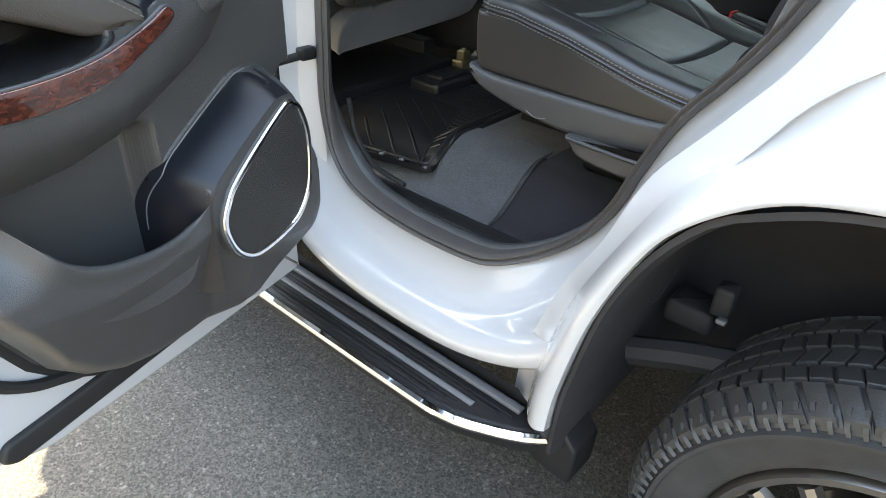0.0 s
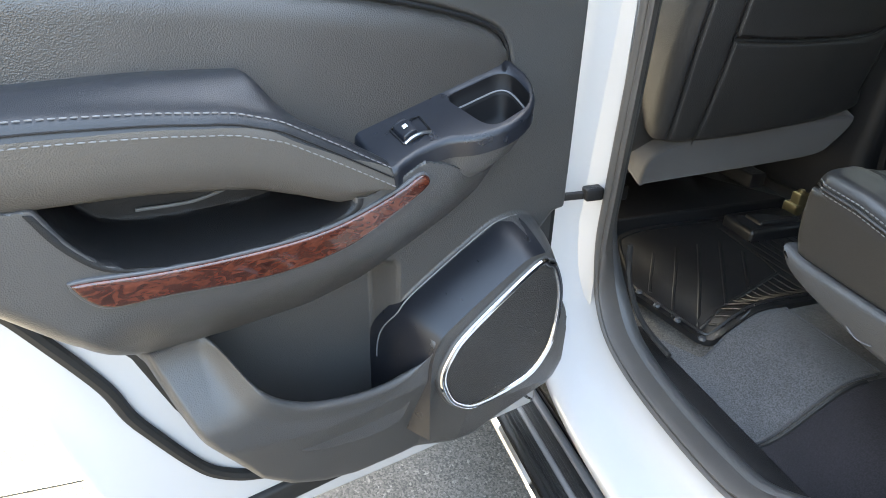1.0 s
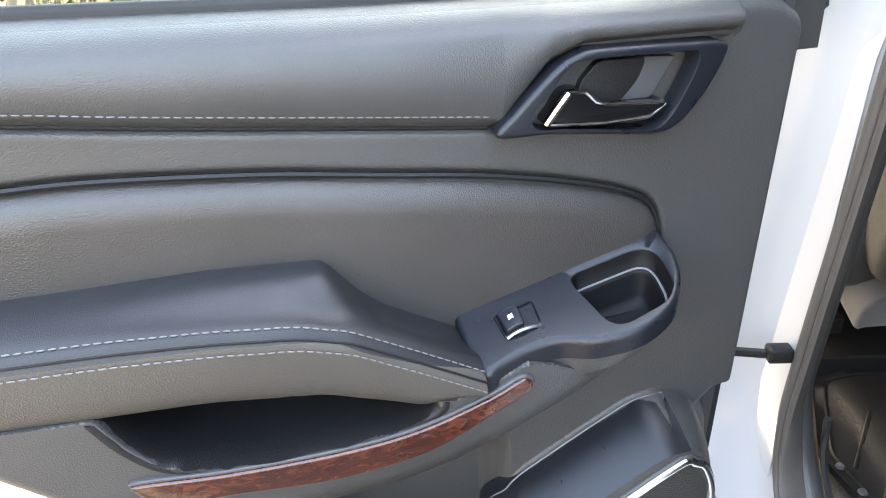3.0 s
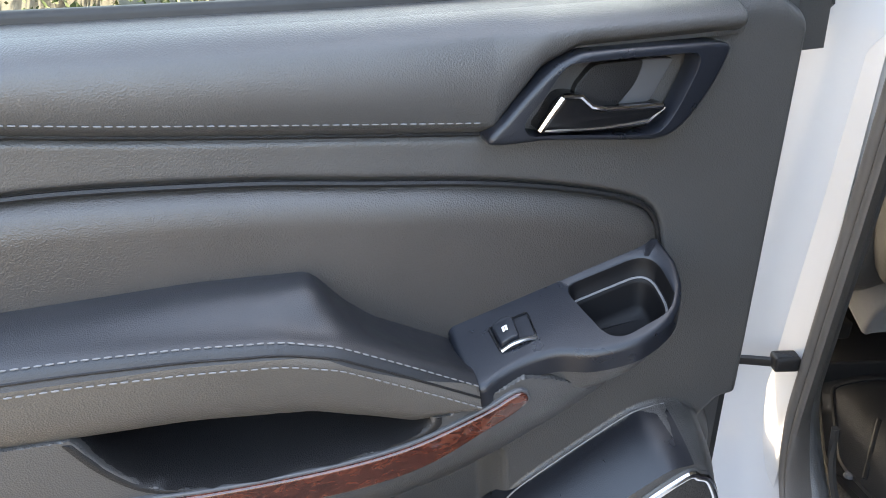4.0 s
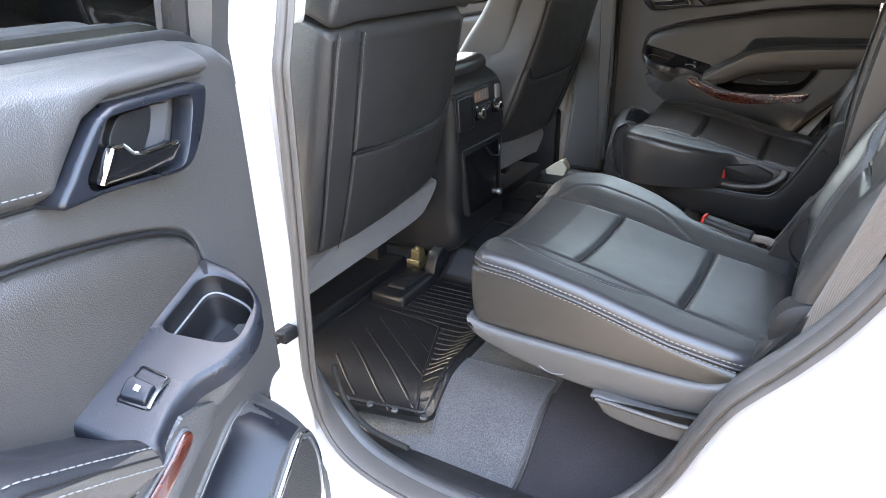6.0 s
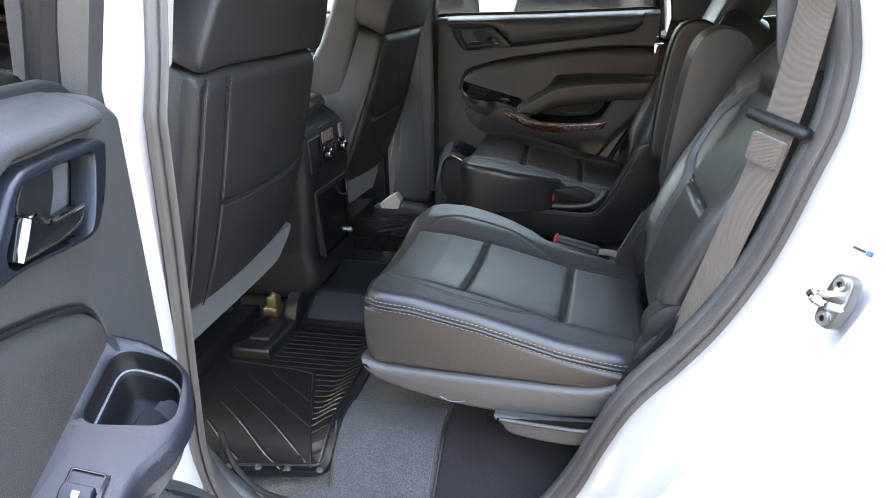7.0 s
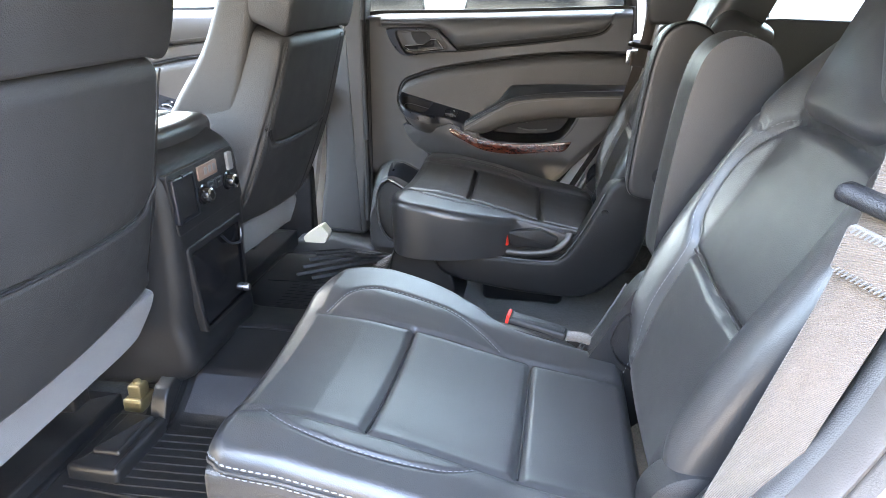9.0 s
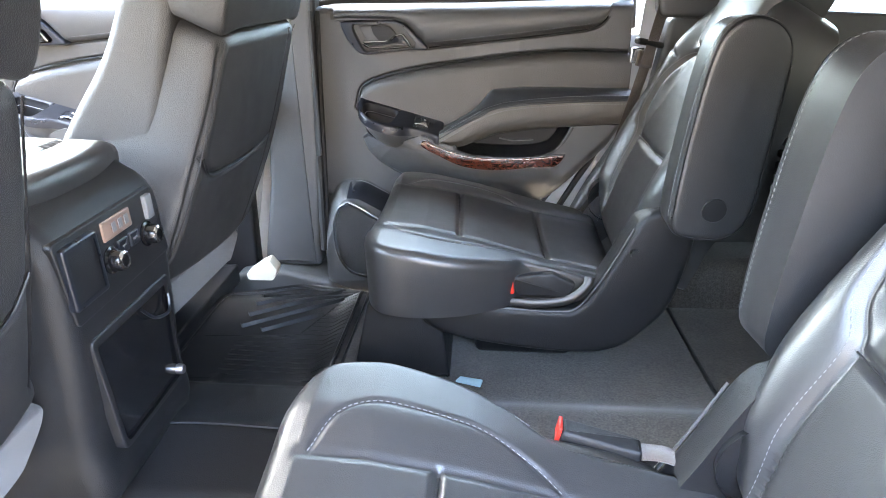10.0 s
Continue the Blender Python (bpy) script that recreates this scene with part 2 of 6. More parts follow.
def rounded(pts, r, seg=5):
    """A polygon with its corners rounded off. r: one radius, or one for each corner."""
    p = np.array(pts, float)
    k = len(p)
    rs = [r] * k if np.isscalar(r) else r
    out = []
    for i in range(k):
        a, b, c = p[i - 1], p[i], p[(i + 1) % k]
        u, v = (a - b) / np.linalg.norm(a - b), (c - b) / np.linalg.norm(c - b)
        cut = min(rs[i], 0.45 * np.linalg.norm(a - b), 0.45 * np.linalg.norm(c - b))
        for t in np.linspace(0, 1, seg):
            q0, q1 = b + u * cut * (1 - t), b + v * cut * t
            out.append(q0 * (1 - t) + q1 * t)
    return np.array(out)


def dense(poly, step):
    """A closed polygon with points every step or so."""
    p = np.array(poly, float)
    out = []
    for a, b in zip(p, np.roll(p, -1, 0)):
        n = max(1, int(np.linalg.norm(b - a) / step))
        out += [a + (b - a) * i / n for i in range(n)]
    return np.array(out)


def inset(poly, d):
    """The closed polygon moved inwards by d (outwards if negative)."""
    p = np.array(poly, float)
    area = np.sum(p[:, 0] * np.roll(p[:, 1], -1) - np.roll(p[:, 0], -1) * p[:, 1])
    t = np.roll(p, -1, 0) - np.roll(p, 1, 0)
    t /= np.linalg.norm(t, axis=1)[:, None] + 1e-9
    nrm = np.stack([-t[:, 1], t[:, 0]], 1) * (1 if area > 0 else -1)
    return p + nrm * d


def distance(poly, x, y, closed=True):
    """Signed distance of points to a polygon (positive inside), or plain distance to an open line."""
    p = np.array(poly, float)
    pairs = list(zip(p, np.roll(p, -1, 0))) if closed else list(zip(p[:-1], p[1:]))
    best, inside = np.full(np.shape(x), 1e9), np.zeros(np.shape(x), bool)
    for a, b in pairs:
        ab = b - a
        t = np.clip(((x - a[0]) * ab[0] + (y - a[1]) * ab[1]) / (ab @ ab + 1e-12), 0, 1)
        best = np.minimum(best, np.hypot(x - a[0] - t * ab[0], y - a[1] - t * ab[1]))
        if closed and a[1] != b[1]:
            inside ^= ((a[1] > y) != (b[1] > y)) & (x < (b[0] - a[0]) * (y - a[1]) / (b[1] - a[1]) + a[0])
    return np.where(inside, best, -best) if closed else best


def step(x, a, b):
    t = np.clip((x - a) / (b - a), 0, 1)
    return t * t * (3 - 2 * t)


class Shape:
    """Collects the faces of one mesh."""

    def __init__(self):
        self.v, self.f = [], []

    def add(self, verts, faces):
        n = len(self.v)
        self.v += [tuple(map(float, p)) for p in verts]
        self.f += [tuple(n + i for i in f) for f in faces]
        return self

    def grid(self, p, cu=False, cv=False):
        p = np.asarray(p, float)
        a, b = p.shape[:2]
        f = [(i * b + j, ((i + 1) % a) * b + j, ((i + 1) % a) * b + (j + 1) % b, i * b + (j + 1) % b)
             for i in range(a if cu else a - 1) for j in range(b if cv else b - 1)]
        return self.add(p.reshape(-1, 3), f)

    def pad(self, poly, d0, d1, r, at, seg=4, back=True, hole=None):
        """A slab with the outline poly between depths d0 and d1, rounded by r at d1. at(a, b, d): its place."""
        rings = [(0.0, d0)] + [(r * (1 - math.cos(k)), d1 - math.copysign(r, d1 - d0) * (1 - math.sin(k))) for k in np.linspace(0, math.pi / 2, seg + 1)]
        pts = [[at(a, b, d) for a, b in (inset(poly, o) if o else poly)] for o, d in rings]
        n = len(poly)
        self.grid(np.array(pts), cv=True)
        if hole is None:
            self.add(pts[-1], [tuple(range(n))])
        else:
            h = np.array(hole)
            top = inset(poly, r)
            near = [int(np.argmin(((h - q) ** 2).sum(1))) for q in top]
            self.bridge(pts[-1], [at(a, b, d1) for a, b in h], near)
        if back:
            self.add(pts[0], [tuple(reversed(range(n)))])
        return self

    def bridge(self, outer, inner, near):
        n, k = len(outer), len(inner)
        base = len(self.v)
        self.v += [tuple(map(float, p)) for p in list(outer) + list(inner)]
        for i in range(n):
            j = (i + 1) % n
            a, b = near[i], near[j]
            if a == b:
                self.f.append((base + i, base + j, base + n + a))
            else:
                run, q = [a], a
                way = 1 if (b - a) % k <= (a - b) % k else -1
                while q != b:
                    q = (q + way) % k
                    run.append(q)
                self.f.append((base + i, base + j, *[base + n + m for m in reversed(run)]))
        return self

    def tube(self, path, radius, n=8, closed=False, flat=1.0, up=(0, 0, 1)):
        p = np.array(path, float)
        t = np.roll(p, -1, 0) - np.roll(p, 1, 0) if closed else np.gradient(p, axis=0)
        t /= np.linalg.norm(t, axis=1)[:, None] + 1e-9
        u = np.cross(t, np.array(up, float))
        bad = np.linalg.norm(u, axis=1) < 1e-3
        u[bad] = np.cross(t[bad], (1, 0.2, 0))
        u /= np.linalg.norm(u, axis=1)[:, None]
        w = np.cross(u, t)
        r = np.broadcast_to(np.asarray(radius, float), (len(p),))[:, None]
        ang = np.linspace(0, 2 * math.pi, n, endpoint=False)
        rings = np.stack([p + r * (u * math.cos(a) + w * flat * math.sin(a)) for a in ang], 1)
        self.grid(rings, cu=closed, cv=True)
        if not closed:
            self.add(rings[0], [tuple(reversed(range(n)))])
            self.add(rings[-1], [tuple(range(n))])
        return self

    def box(self, lo, hi, r=0.0):
        lo, hi = np.array(lo, float), np.array(hi, float)
        r = min(r, *(0.45 * (hi - lo)))
        poly = rounded([(lo[0], lo[1]), (hi[0], lo[1]), (hi[0], hi[1]), (lo[0], hi[1])], max(r, 1e-4), 4)
        mid = (lo[2] + hi[2]) / 2
        place = lambda a, b, d: (a, b, d)
        self.pad(poly, mid, hi[2], max(r, 1e-4), place, 3, back=False)
        return self.pad(poly, mid, lo[2], max(r, 1e-4), place, 3, back=False)

    def lathe(self, profile, at, n=32):
        """profile: (radius, depth) points, turned about the axis. at(a, b, d): the place."""
        rows = [[at(r * math.cos(k), r * math.sin(k), d) for k in np.linspace(0, 2 * math.pi, n, endpoint=False)] for r, d in profile]
        return self.grid(np.array(rows), cv=True)

    def pillow(self, poly, top, bottom, r, at, seams=(), rings=40, centre=None, tuck=0.0):
        """A stuffed pad: outline poly, height top(a, b), rounded by r at its edge, grooved along seams (line, depth, width)."""
        p = np.array(poly, float)
        c = p.mean(0) if centre is None else np.array(centre, float)
        s = 1 - np.linspace(0, 1, rings) ** 1.25
        q = c + (p - c) * s[:, None, None]
        a, b = q[..., 0], q[..., 1]
        d = np.clip(distance(p, a, b), 0, None)
        d[0] = 0
        z = top(a, b) - r * (1 - np.sqrt(np.clip(1 - (1 - np.clip(d / r, 0, 1)) ** 2, 0, 1)))
        groove = np.zeros(z.shape)
        for line, depth, width in seams:
            e = distance(np.array(line, float), a, b, closed=False)
            groove = np.maximum(groove, depth * np.exp(-((e / width) ** 2)))
        z = z - groove
        pts = [[at(*v) for v in zip(a[i], b[i], z[i])] for i in range(rings - 1)]
        edge = z[0]
        low = inset(p, tuck)
        walls = [[at(x + (lx - x) * k, y + (ly - y) * k, h + (bottom - h) * k) for (x, y), (lx, ly), h in zip(p, low, edge)] for k in (1.0, 0.66, 0.33)]
        self.grid(np.array(walls + pts), cv=True)
        mid = at(c[0], c[1], float(np.mean(z[-1])))
        n, base = len(p), len(self.v)
        self.add([*pts[-1], mid], [(i, (i + 1) % n, n) for i in range(n)])
        self.add(walls[0], [tuple(reversed(range(n)))])
        return self

    def stitches(self, path, length=0.006, gap=0.003, width=0.0011, lift=(0, 0, 0)):
        p = np.array(path, float) + np.array(lift, float)
        s = np.r_[0, np.cumsum(np.linalg.norm(np.diff(p, axis=0), axis=1))]
        at = lambda q: np.array([np.interp(q, s, p[:, j]) for j in range(3)])
        q = 0.0
        while q + length < s[-1]:
            a, b = at(q), at(q + length)
            self.tube([a, (a + b) / 2, b], [width * 0.6, width, width * 0.6], 5)
            q += length + gap
        return self


def thing(name, shape, mat, label="", category="", parent=None, group="", kind="", sharp=38.0):
    """Links the shape as one mesh object."""
    me = bpy.data.meshes.new(name)
    me.from_pydata(shape.v, [], shape.f)
    bm = bmesh.new()
    bm.from_mesh(me)
    bmesh.ops.remove_doubles(bm, verts=bm.verts, dist=1e-6)
    bmesh.ops.recalc_face_normals(bm, faces=bm.faces)
    bm.to_mesh(me)
    bm.free()
    me.polygons.foreach_set("use_smooth", [True] * len(me.polygons))
    me.set_sharp_from_angle(angle=radians(sharp))
    me.materials.append(mat)
    ob = new(name, me)
    ob.parent = parent
    return tagged(ob, label, category, group, kind or ("stuff" if name == "stitching" else ""))


def part(name, shape, mat, parent, label="", sharp=38.0):
    return thing(name, shape, mat, label, parent=parent, sharp=sharp)


def base(name, m, label, category, group="", kind=""):
    ob = new(name)
    ob.empty_display_size = 0.1
    ob.matrix_basis = m
    return tagged(ob, label, category, group, kind)


MID = 1.95           # the vehicle's centre plane, y
MIRROR = Matrix.Diagonal((1, -1, 1, 1))
xyz = lambda a, b, d: (a, b, d)          # plan outline, depth upwards
side = lambda a, b, d: (a, d, b)         # outline in x and z, depth across
rear = lambda a, b, d: (d, a, b)         # outline in y and z, depth along

# ---- ground ----
g = Shape()
g.add([(-400, -400, 0), (400, -400, 0), (400, 400, 0), (-400, 400, 0)], [(0, 1, 2, 3)])
thing("ground", g, ASPHALT, "worn grey asphalt of a parking lot", "ground", kind="structure")
g = Shape()
g.add([(-1.62, -4.0, 0.004), (-1.50, -4.0, 0.004), (-1.50, 0.36, 0.004), (-1.62, 0.36, 0.004)], [(0, 1, 2, 3)])
thing("parking_line", g, LINEPAINT, "sunlit faded white parking bay line", "road marking", kind="structure")

# ---- vehicle shell ----
HX, HY, SWING = -1.043, 0.86, -74.2
OPENING = [(-.90, 1.72), (-.913, 1.5), (-.925, 1.25), (-.94, 1.0), (-.945, .85), (-.925, .755), (-.86, .695), (-.73, .668), (-.55, .668), (-.44, .695),
           (-.365, .745), (-.315, .82), (-.28, .91), (-.238, 1.0), (-.172, 1.09), (-.122, 1.17), (-.078, 1.27), (-.047, 1.38), (-.027, 1.46),
           (-.022, 1.55), (-.06, 1.66), (-.2, 1.77), (-.4, 1.81), (-.75, 1.80)]
LOOP = smooth(OPENING, 240, True)
OUTWARD = inset(LOOP, -1.0) - LOOP
lean = lambda z: np.clip(z - 1.45, 0, None) * 0.28


def ring(profile, thin=1.0, draw=0.0):
    """A strip round the door opening. profile: (outward, y) points; away from the pillar it is thinned, or drawn inwards."""
    rows = []
    for n, y in profile:
        cap = .108 + .09 * (1 - step(LOOP[:, 0], -.60, -.50)) + .08 * (1 - step(LOOP[:, 1], .70, .80)) + .09 * step(LOOP[:, 1], 1.15, 1.35)
        fore = (1 - step(LOOP[:, 0], -.90, -.84)) * step(LOOP[:, 1], .72, .90)
        q = LOOP + OUTWARD * np.minimum(n * (thin + (1 - thin) * fore) - draw * (1 - fore) * (n < .08) + max(0, y - .998) * 1.15 * fore, cap)[:, None]
        deep = .10 * step(LOOP[:, 0], -.52, -.30) * min(1, max(0, (y - .955) / .035))
        rows.append(np.stack([q[:, 0], y + deep + lean(q[:, 1]), q[:, 1]], 1))
    return np.array(rows)


car = base("car", pose(0, 0, 0), "white full-size sport utility vehicle, rear door open", "car")
s = Shape().grid(ring([(0.012, 1.050), (0.018, 1.030), (0.026, 1.012), (0.045, 1.002), (0.075, .992), (0.095, .978), (0.108, .960), (0.118, .940), (0.128, .918), (0.142, .904), (0.165, .902), (.178, .915), (.182, .95)], draw=.012), cv=True)
part("door_frame", s, WHITE, car, "white painted door surround", 60)
s = Shape().grid(ring([(0.031, 1.010), (0.031, .998), (0.027, .990), (0.020, .987), (0.0135, .990), (0.0115, .9965), (0.0095, .9965), (0.006, .992), (0.0, .991), (-0.004, .996), (-0.006, 1.010), (-0.005, 1.03), (0.0, 1.045), (0.006, 1.05)], thin=.55), cv=True)
part("weatherstrip", s, SEALGREY, car, "grey-black rubber door seal", 70)
s = Shape().grid(ring([(0.008, 1.035), (-0.002, 1.032), (-0.006, 1.038), (-0.008, 1.047), (-0.005, 1.058), (0.004, 1.064)]), cv=True)
part("opening_trim", s, TRIM, car, "charcoal plastic inner door trim", 60)

# rocker, quarter panel and wheel arch
prof = [(.93, .49), (.918, .495), (.908, .51), (.906, .54), (.915, .56), (.94, .575), (.97, .60), (.985, .63)]
s = Shape().grid(np.array([[(x, y, z) for x in np.linspace(-2.3, -1.02, 16)] for y, z in prof]))
part("rocker", s, WHITE, car, "white painted lower sill", 60)
A = smooth([(-.315, .482), (-.305, .58), (-.26, .745), (-.20, .875), (-.14, .985), (-.06, 1.07), (.0, 1.15), (.05, 1.28), (.075, 1.42), (.07, 1.58)], 70)
B = smooth([(-.245, .50), (-.235, .60), (-.20, .76), (-.146, .896), (-.093, .968), (.0, 1.03), (.12, 1.055), (.25, 1.06), (.45, 1.03), (.62, .92)], 70)
rows = []
q = A + (A - B) / np.linalg.norm(A - B, axis=1)[:, None] * .05
rows.append(np.stack([q[:, 0], .942 + lean(q[:, 1]), q[:, 1]], 1))
for k in np.linspace(0, 1, 14):
    q = A * (1 - k) + B * k
    rows.append(np.stack([q[:, 0], .915 - .058 * np.sin(k * math.pi * .62) + lean(q[:, 1]), q[:, 1]], 1))
s = Shape().grid(np.array(rows))
s.grid(np.array([[(x, .861 + d, z - .3 * d) for x, z in B] for d in (0, .004, .012, .03)]))
top = smooth([(.07, 1.58), (.3, 1.60), (.9, 1.6), (1.6, 1.55)], 20)
low = smooth([(.62, .92), (.72, .70), (.76, .5), (1.6, .5)], 20)
s.grid(np.array([[((1 - k) * a[0] + k * b[0], .90 - .02 * math.sin(k * 3), (1 - k) * a[1] + k * b[1]) for a, b in zip(top, low)] for k in np.linspace(0, 1, 8)]))
part("quarter_panel", s, WHITE, car, "white rear fender over the wheel", 60)
ARCH = smooth([(-.245, .44), (-.238, .561), (-.227, .632), (-.194, .786), (-.146, .896), (-.093, .968), (-.041, 1.004), (.074, 1.046), (.25, 1.06), (.45, 1.03), (.62, .92), (.72, .74), (.75, .5)], 60)
s = Shape().grid(np.array([[(x * k + .28 * (1 - k), y, z * k + .45 * (1 - k)) for x, z in ARCH] for y, k in ((.874, .993), (.872, .978), (.90, .965), (.98, .97), (1.30, .98), (1.34, .9), (1.36, .2))]))
part("wheel_liner", s, LINER, car, "dusty black plastic wheel well liner", 50)
s = Shape().box((-.20, 1.16, .60), (-.11, 1.24, .65), .012)
s.tube(smooth([(-.22, 1.10, .55), (-.05, 1.13, .60), (.25, 1.2, .62)], 12), .028, 8)
s.tube(smooth([(-.50, 1.40, .40), (-.1, 1.42, .44), (.4, 1.40, .42)], 12), .022, 8)
s.box((-.12, 1.15, .66), (-.085, 1.19, .72), .008)
part("suspension_arm", s, LINER, car, "dirty dark suspension parts")
s = Shape().add([], [])
s.box((-.10, 1.13, .662), (-.082, 1.148, .672), .004)
part("clip", s, GREYPLASTIC, car, "small pale clip")

# front door and front fender outside, with its side glass
f = base("front_door", pose(0, 0, 0), "closed white front door with dark side window", "car door")
poly = rounded([(-2.15, .50), (-1.075, .50), (-1.075, 1.42), (-2.15, 1.36)], .03)
s = Shape().pad(poly, 1.0, .905, .02, side)
part("door_skin", s, WHITE, f, "white painted door skin")
s = Shape().grid(np.array([[(x, .93 + float(lean(z)) , z) for x in (-2.0, -1.6, -1.10)] for z in (1.40, 1.6, 1.84)]))
glass = part("window_glass", s, GLASS, f, "greenish side glass")
glass.visible_shadow = False
s = Shape().tube(smooth([(-2.05, .93, 1.41), (-1.09, .93, 1.44), (-1.09, .985, 1.65), (-1.12, 1.03, 1.83), (-1.7, 1.03, 1.84)], 40), .016, 6)
part("window_frame", s, BLACK, f, "black window surround")
mirror = part("side_mirror", Shape().pad(rounded([(.60, 1.37), (.86, 1.37), (.875, 1.45), (.85, 1.575), (.63, 1.575), (.595, 1.48)], .04), -2.03, -2.13, .035, rear), BLACK, f, "black door mirror housing")
s = Shape().pad(rounded([(.615, 1.385), (.845, 1.385), (.858, 1.45), (.838, 1.56), (.645, 1.56), (.612, 1.48)], .035), -2.034, -2.026, .002, rear)
part("mirror_glass", s, MIRRORGLASS, mirror, "silvered mirror glass")
s = Shape().tube([(-2.08, .84, 1.40), (-2.06, .93, 1.39)], .03, 8)
part("mirror_foot", s, BLACK, mirror, "black mirror foot")
# second pillar between the doors
s = Shape().grid(np.array([[(x, y + float(lean(z)), z) for x, y in ((-1.09, .90), (-1.075, .92), (-1.06, .97), (-1.03, .985), (-.985, .992), (-.965, .996))] for z in np.linspace(.5, 1.84, 20)]))
part("door_pillar", s, WHITE, car, "white painted pillar between the doors", 60)

s = Shape().pad(rounded([(-.955, 1.50), (-.945, 1.86), (-1.10, 1.86), (-1.09, 1.62), (-1.03, 1.54)], [.02, .01, .01, .05, .05]), 0, .022, .008, lambda a, b, d: (a, 1.072 - d + float(lean(b)), b))
part("upper_pillar_trim", s, CREAMTRIM, car, "light grey plastic upper pillar trim")

# roof, floor pan, far side shell and inside closing panels
s = Shape()
roofz = lambda x, y: 1.90 - .09 * ((y - MID) / .9) ** 4 - .04 * ((x + .3) / 2) ** 2
s.grid(np.array([[(x, y, roofz(x, y)) for y in np.linspace(1.08, 2.82, 20)] for x in np.linspace(-1.65, 2.1, 20)]))
part("roof", s, WHITE, car, "white painted roof")
s = Shape().grid(np.array([[(x, y, roofz(x, y) - .035) for y in np.linspace(1.09, 2.81, 20)] for x in np.linspace(-1.65, 2.1, 20)]))
rails = Shape().grid(np.array([[(x, y, roofz(x, 2.82) + dz) for x in np.linspace(-1.5, 2.1, 20)] for y, dz in ((2.81, .002), (2.86, -.012), (2.915, -.05), (2.93, -.085), (2.90, -.10), (2.84, -.07))]))
part("roof_rail", rails, WHITE, car, "white painted roof rail")
part("headliner", s, HEADLINER, car, "light grey cloth headliner")


def floorz(y):
    e = abs(y - MID)
    return .755 - .095 * float(step(e, .66, .84)) + .05 * float(1 - step(e, .10, .22))


def floorxy(x, y):
    """The floor's height: the foot wells lie lower than the floor behind them."""
    return floorz(y) - .033 * float((1 - step(x, -.89, -.82)) * (1 - step(abs(y - MID), .66, .80)))


s = Shape().grid(np.array([[(x, y, floorxy(x, y)) for y in np.linspace(1.08, 2.82, 90)] for x in np.linspace(-2.4, -.24, 60)]))
s.grid(np.array([[(x, y, floorxy(x, y)) for y in np.linspace(1.375, 2.82, 70)] for x in np.linspace(-.24, 2.0, 30)]))
part("floor_carpet", s, CARPET, car, "dark grey moulded carpet")
s = Shape().box((-2.4, 1.16, .48), (-.36, 2.74, .64), .02)
s.box((-.38, 1.42, .50), (2.0, 2.48, .64), .02)
part("floor_pan", s, LINER, car, "dark underbody")
s = Shape().pad(smooth([(-.20, .64), (-.17, .74), (-.06, .84), (.10, .885), (.28, .90), (.46, .885), (.62, .84), (.74, .74), (.77, .64)], 60, True), 2.84, 2.615, .03, side)
part("wheelhouse", s, CARPET, car, "carpeted inner wheel housing")
s = Shape()
s.grid(np.array([[(x, 2.99 - float(lean(z)), z) for x in (-2.4, 0, 2.1)] for z in (.5, .9, 1.44)]))
s.grid(np.array([[(x, 2.99 - float(lean(z)), z) for x in (-1.10, -.97)] for z in (1.44, 1.6, 1.85)]))
s.grid(np.array([[(x, 2.99 - float(lean(z)), z) for x in (-.05, .12)] for z in (1.44, 1.6, 1.85)]))
part("far_side", s, WHITE, car, "white painted far body side")
s = Shape().grid(np.array([[(-2.45, y, z) for y in (1.0, 2.9)] for z in (.5, 1.1)]))
s.grid(np.array([[(-2.45 + (x), y, z) for y in (1.0, 2.9)] for x, z in ((0, 1.1), (.3, 1.22), (.45, 1.1), (.45, .7))]))
part("dashboard", s, BLACK, car, "black dashboard")
s = Shape().grid(np.array([[(2.1, y, z) for y in (1.0, 2.9)] for z in (.5, 1.2)]))
part("tailgate", s, BLACK, car, "black inside of the tailgate")
for y0, y1 in ((1.07, 1.2), (2.83, 2.7)):
    s = Shape().tube([(-2.3, y0, 1.2), (-1.5, y1, 1.86)], .035, 8)
    part("windscreen_pillar", s, BLACK, car, "dark windscreen pillar")
# rear pillar trim inside, near and far
for sgn in (1, -1):
    low = [(-.12, .70), (.95, .70)] if sgn < 0 else [(-.14, 1.06), (-.06, 1.10), (.95, 1.10)]
    tail = [(-.27, .9), (-.22, .76)] if sgn < 0 else [(-.28, .92), (-.24, .90)]
    s = Shape().pad(rounded(low + [(.95, 1.50), (.30, 1.52), (-.03, 1.50), (-.06, 1.3), (-.20, 1.05)] + tail, .02), MID - sgn * (MID - (1.19 if sgn > 0 else 1.10)), MID - sgn * (MID - (1.215 if sgn > 0 else 1.145)), .012, side)
    # The near trim is black to paint in the shade behind the belt.
    part("rear_side_trim", s, BLACK if sgn > 0 else TRIM, car, "plastic side trim beside the rear seats, near side blackened for shade")
    s = Shape().pad(rounded([(-.07, 1.50), (.10, 1.50), (.02, 1.86), (-.13, 1.86)], .02), MID - sgn * (MID - (1.23 if sgn > 0 else 1.15)), MID - sgn * (MID - (1.25 if sgn > 0 else 1.19)), .012, side)
    part("pillar_trim", s, TRIM, car, "dark plastic pillar trim")
s = Shape().pad(rounded([(-1.17, .74), (-.985, .74), (-.97, 1.0), (-.965, 1.5), (-.93, 1.86), (-1.06, 1.86), (-1.10, 1.5), (-1.13, 1.0)], .02), 2.93, 2.845, .02, side)
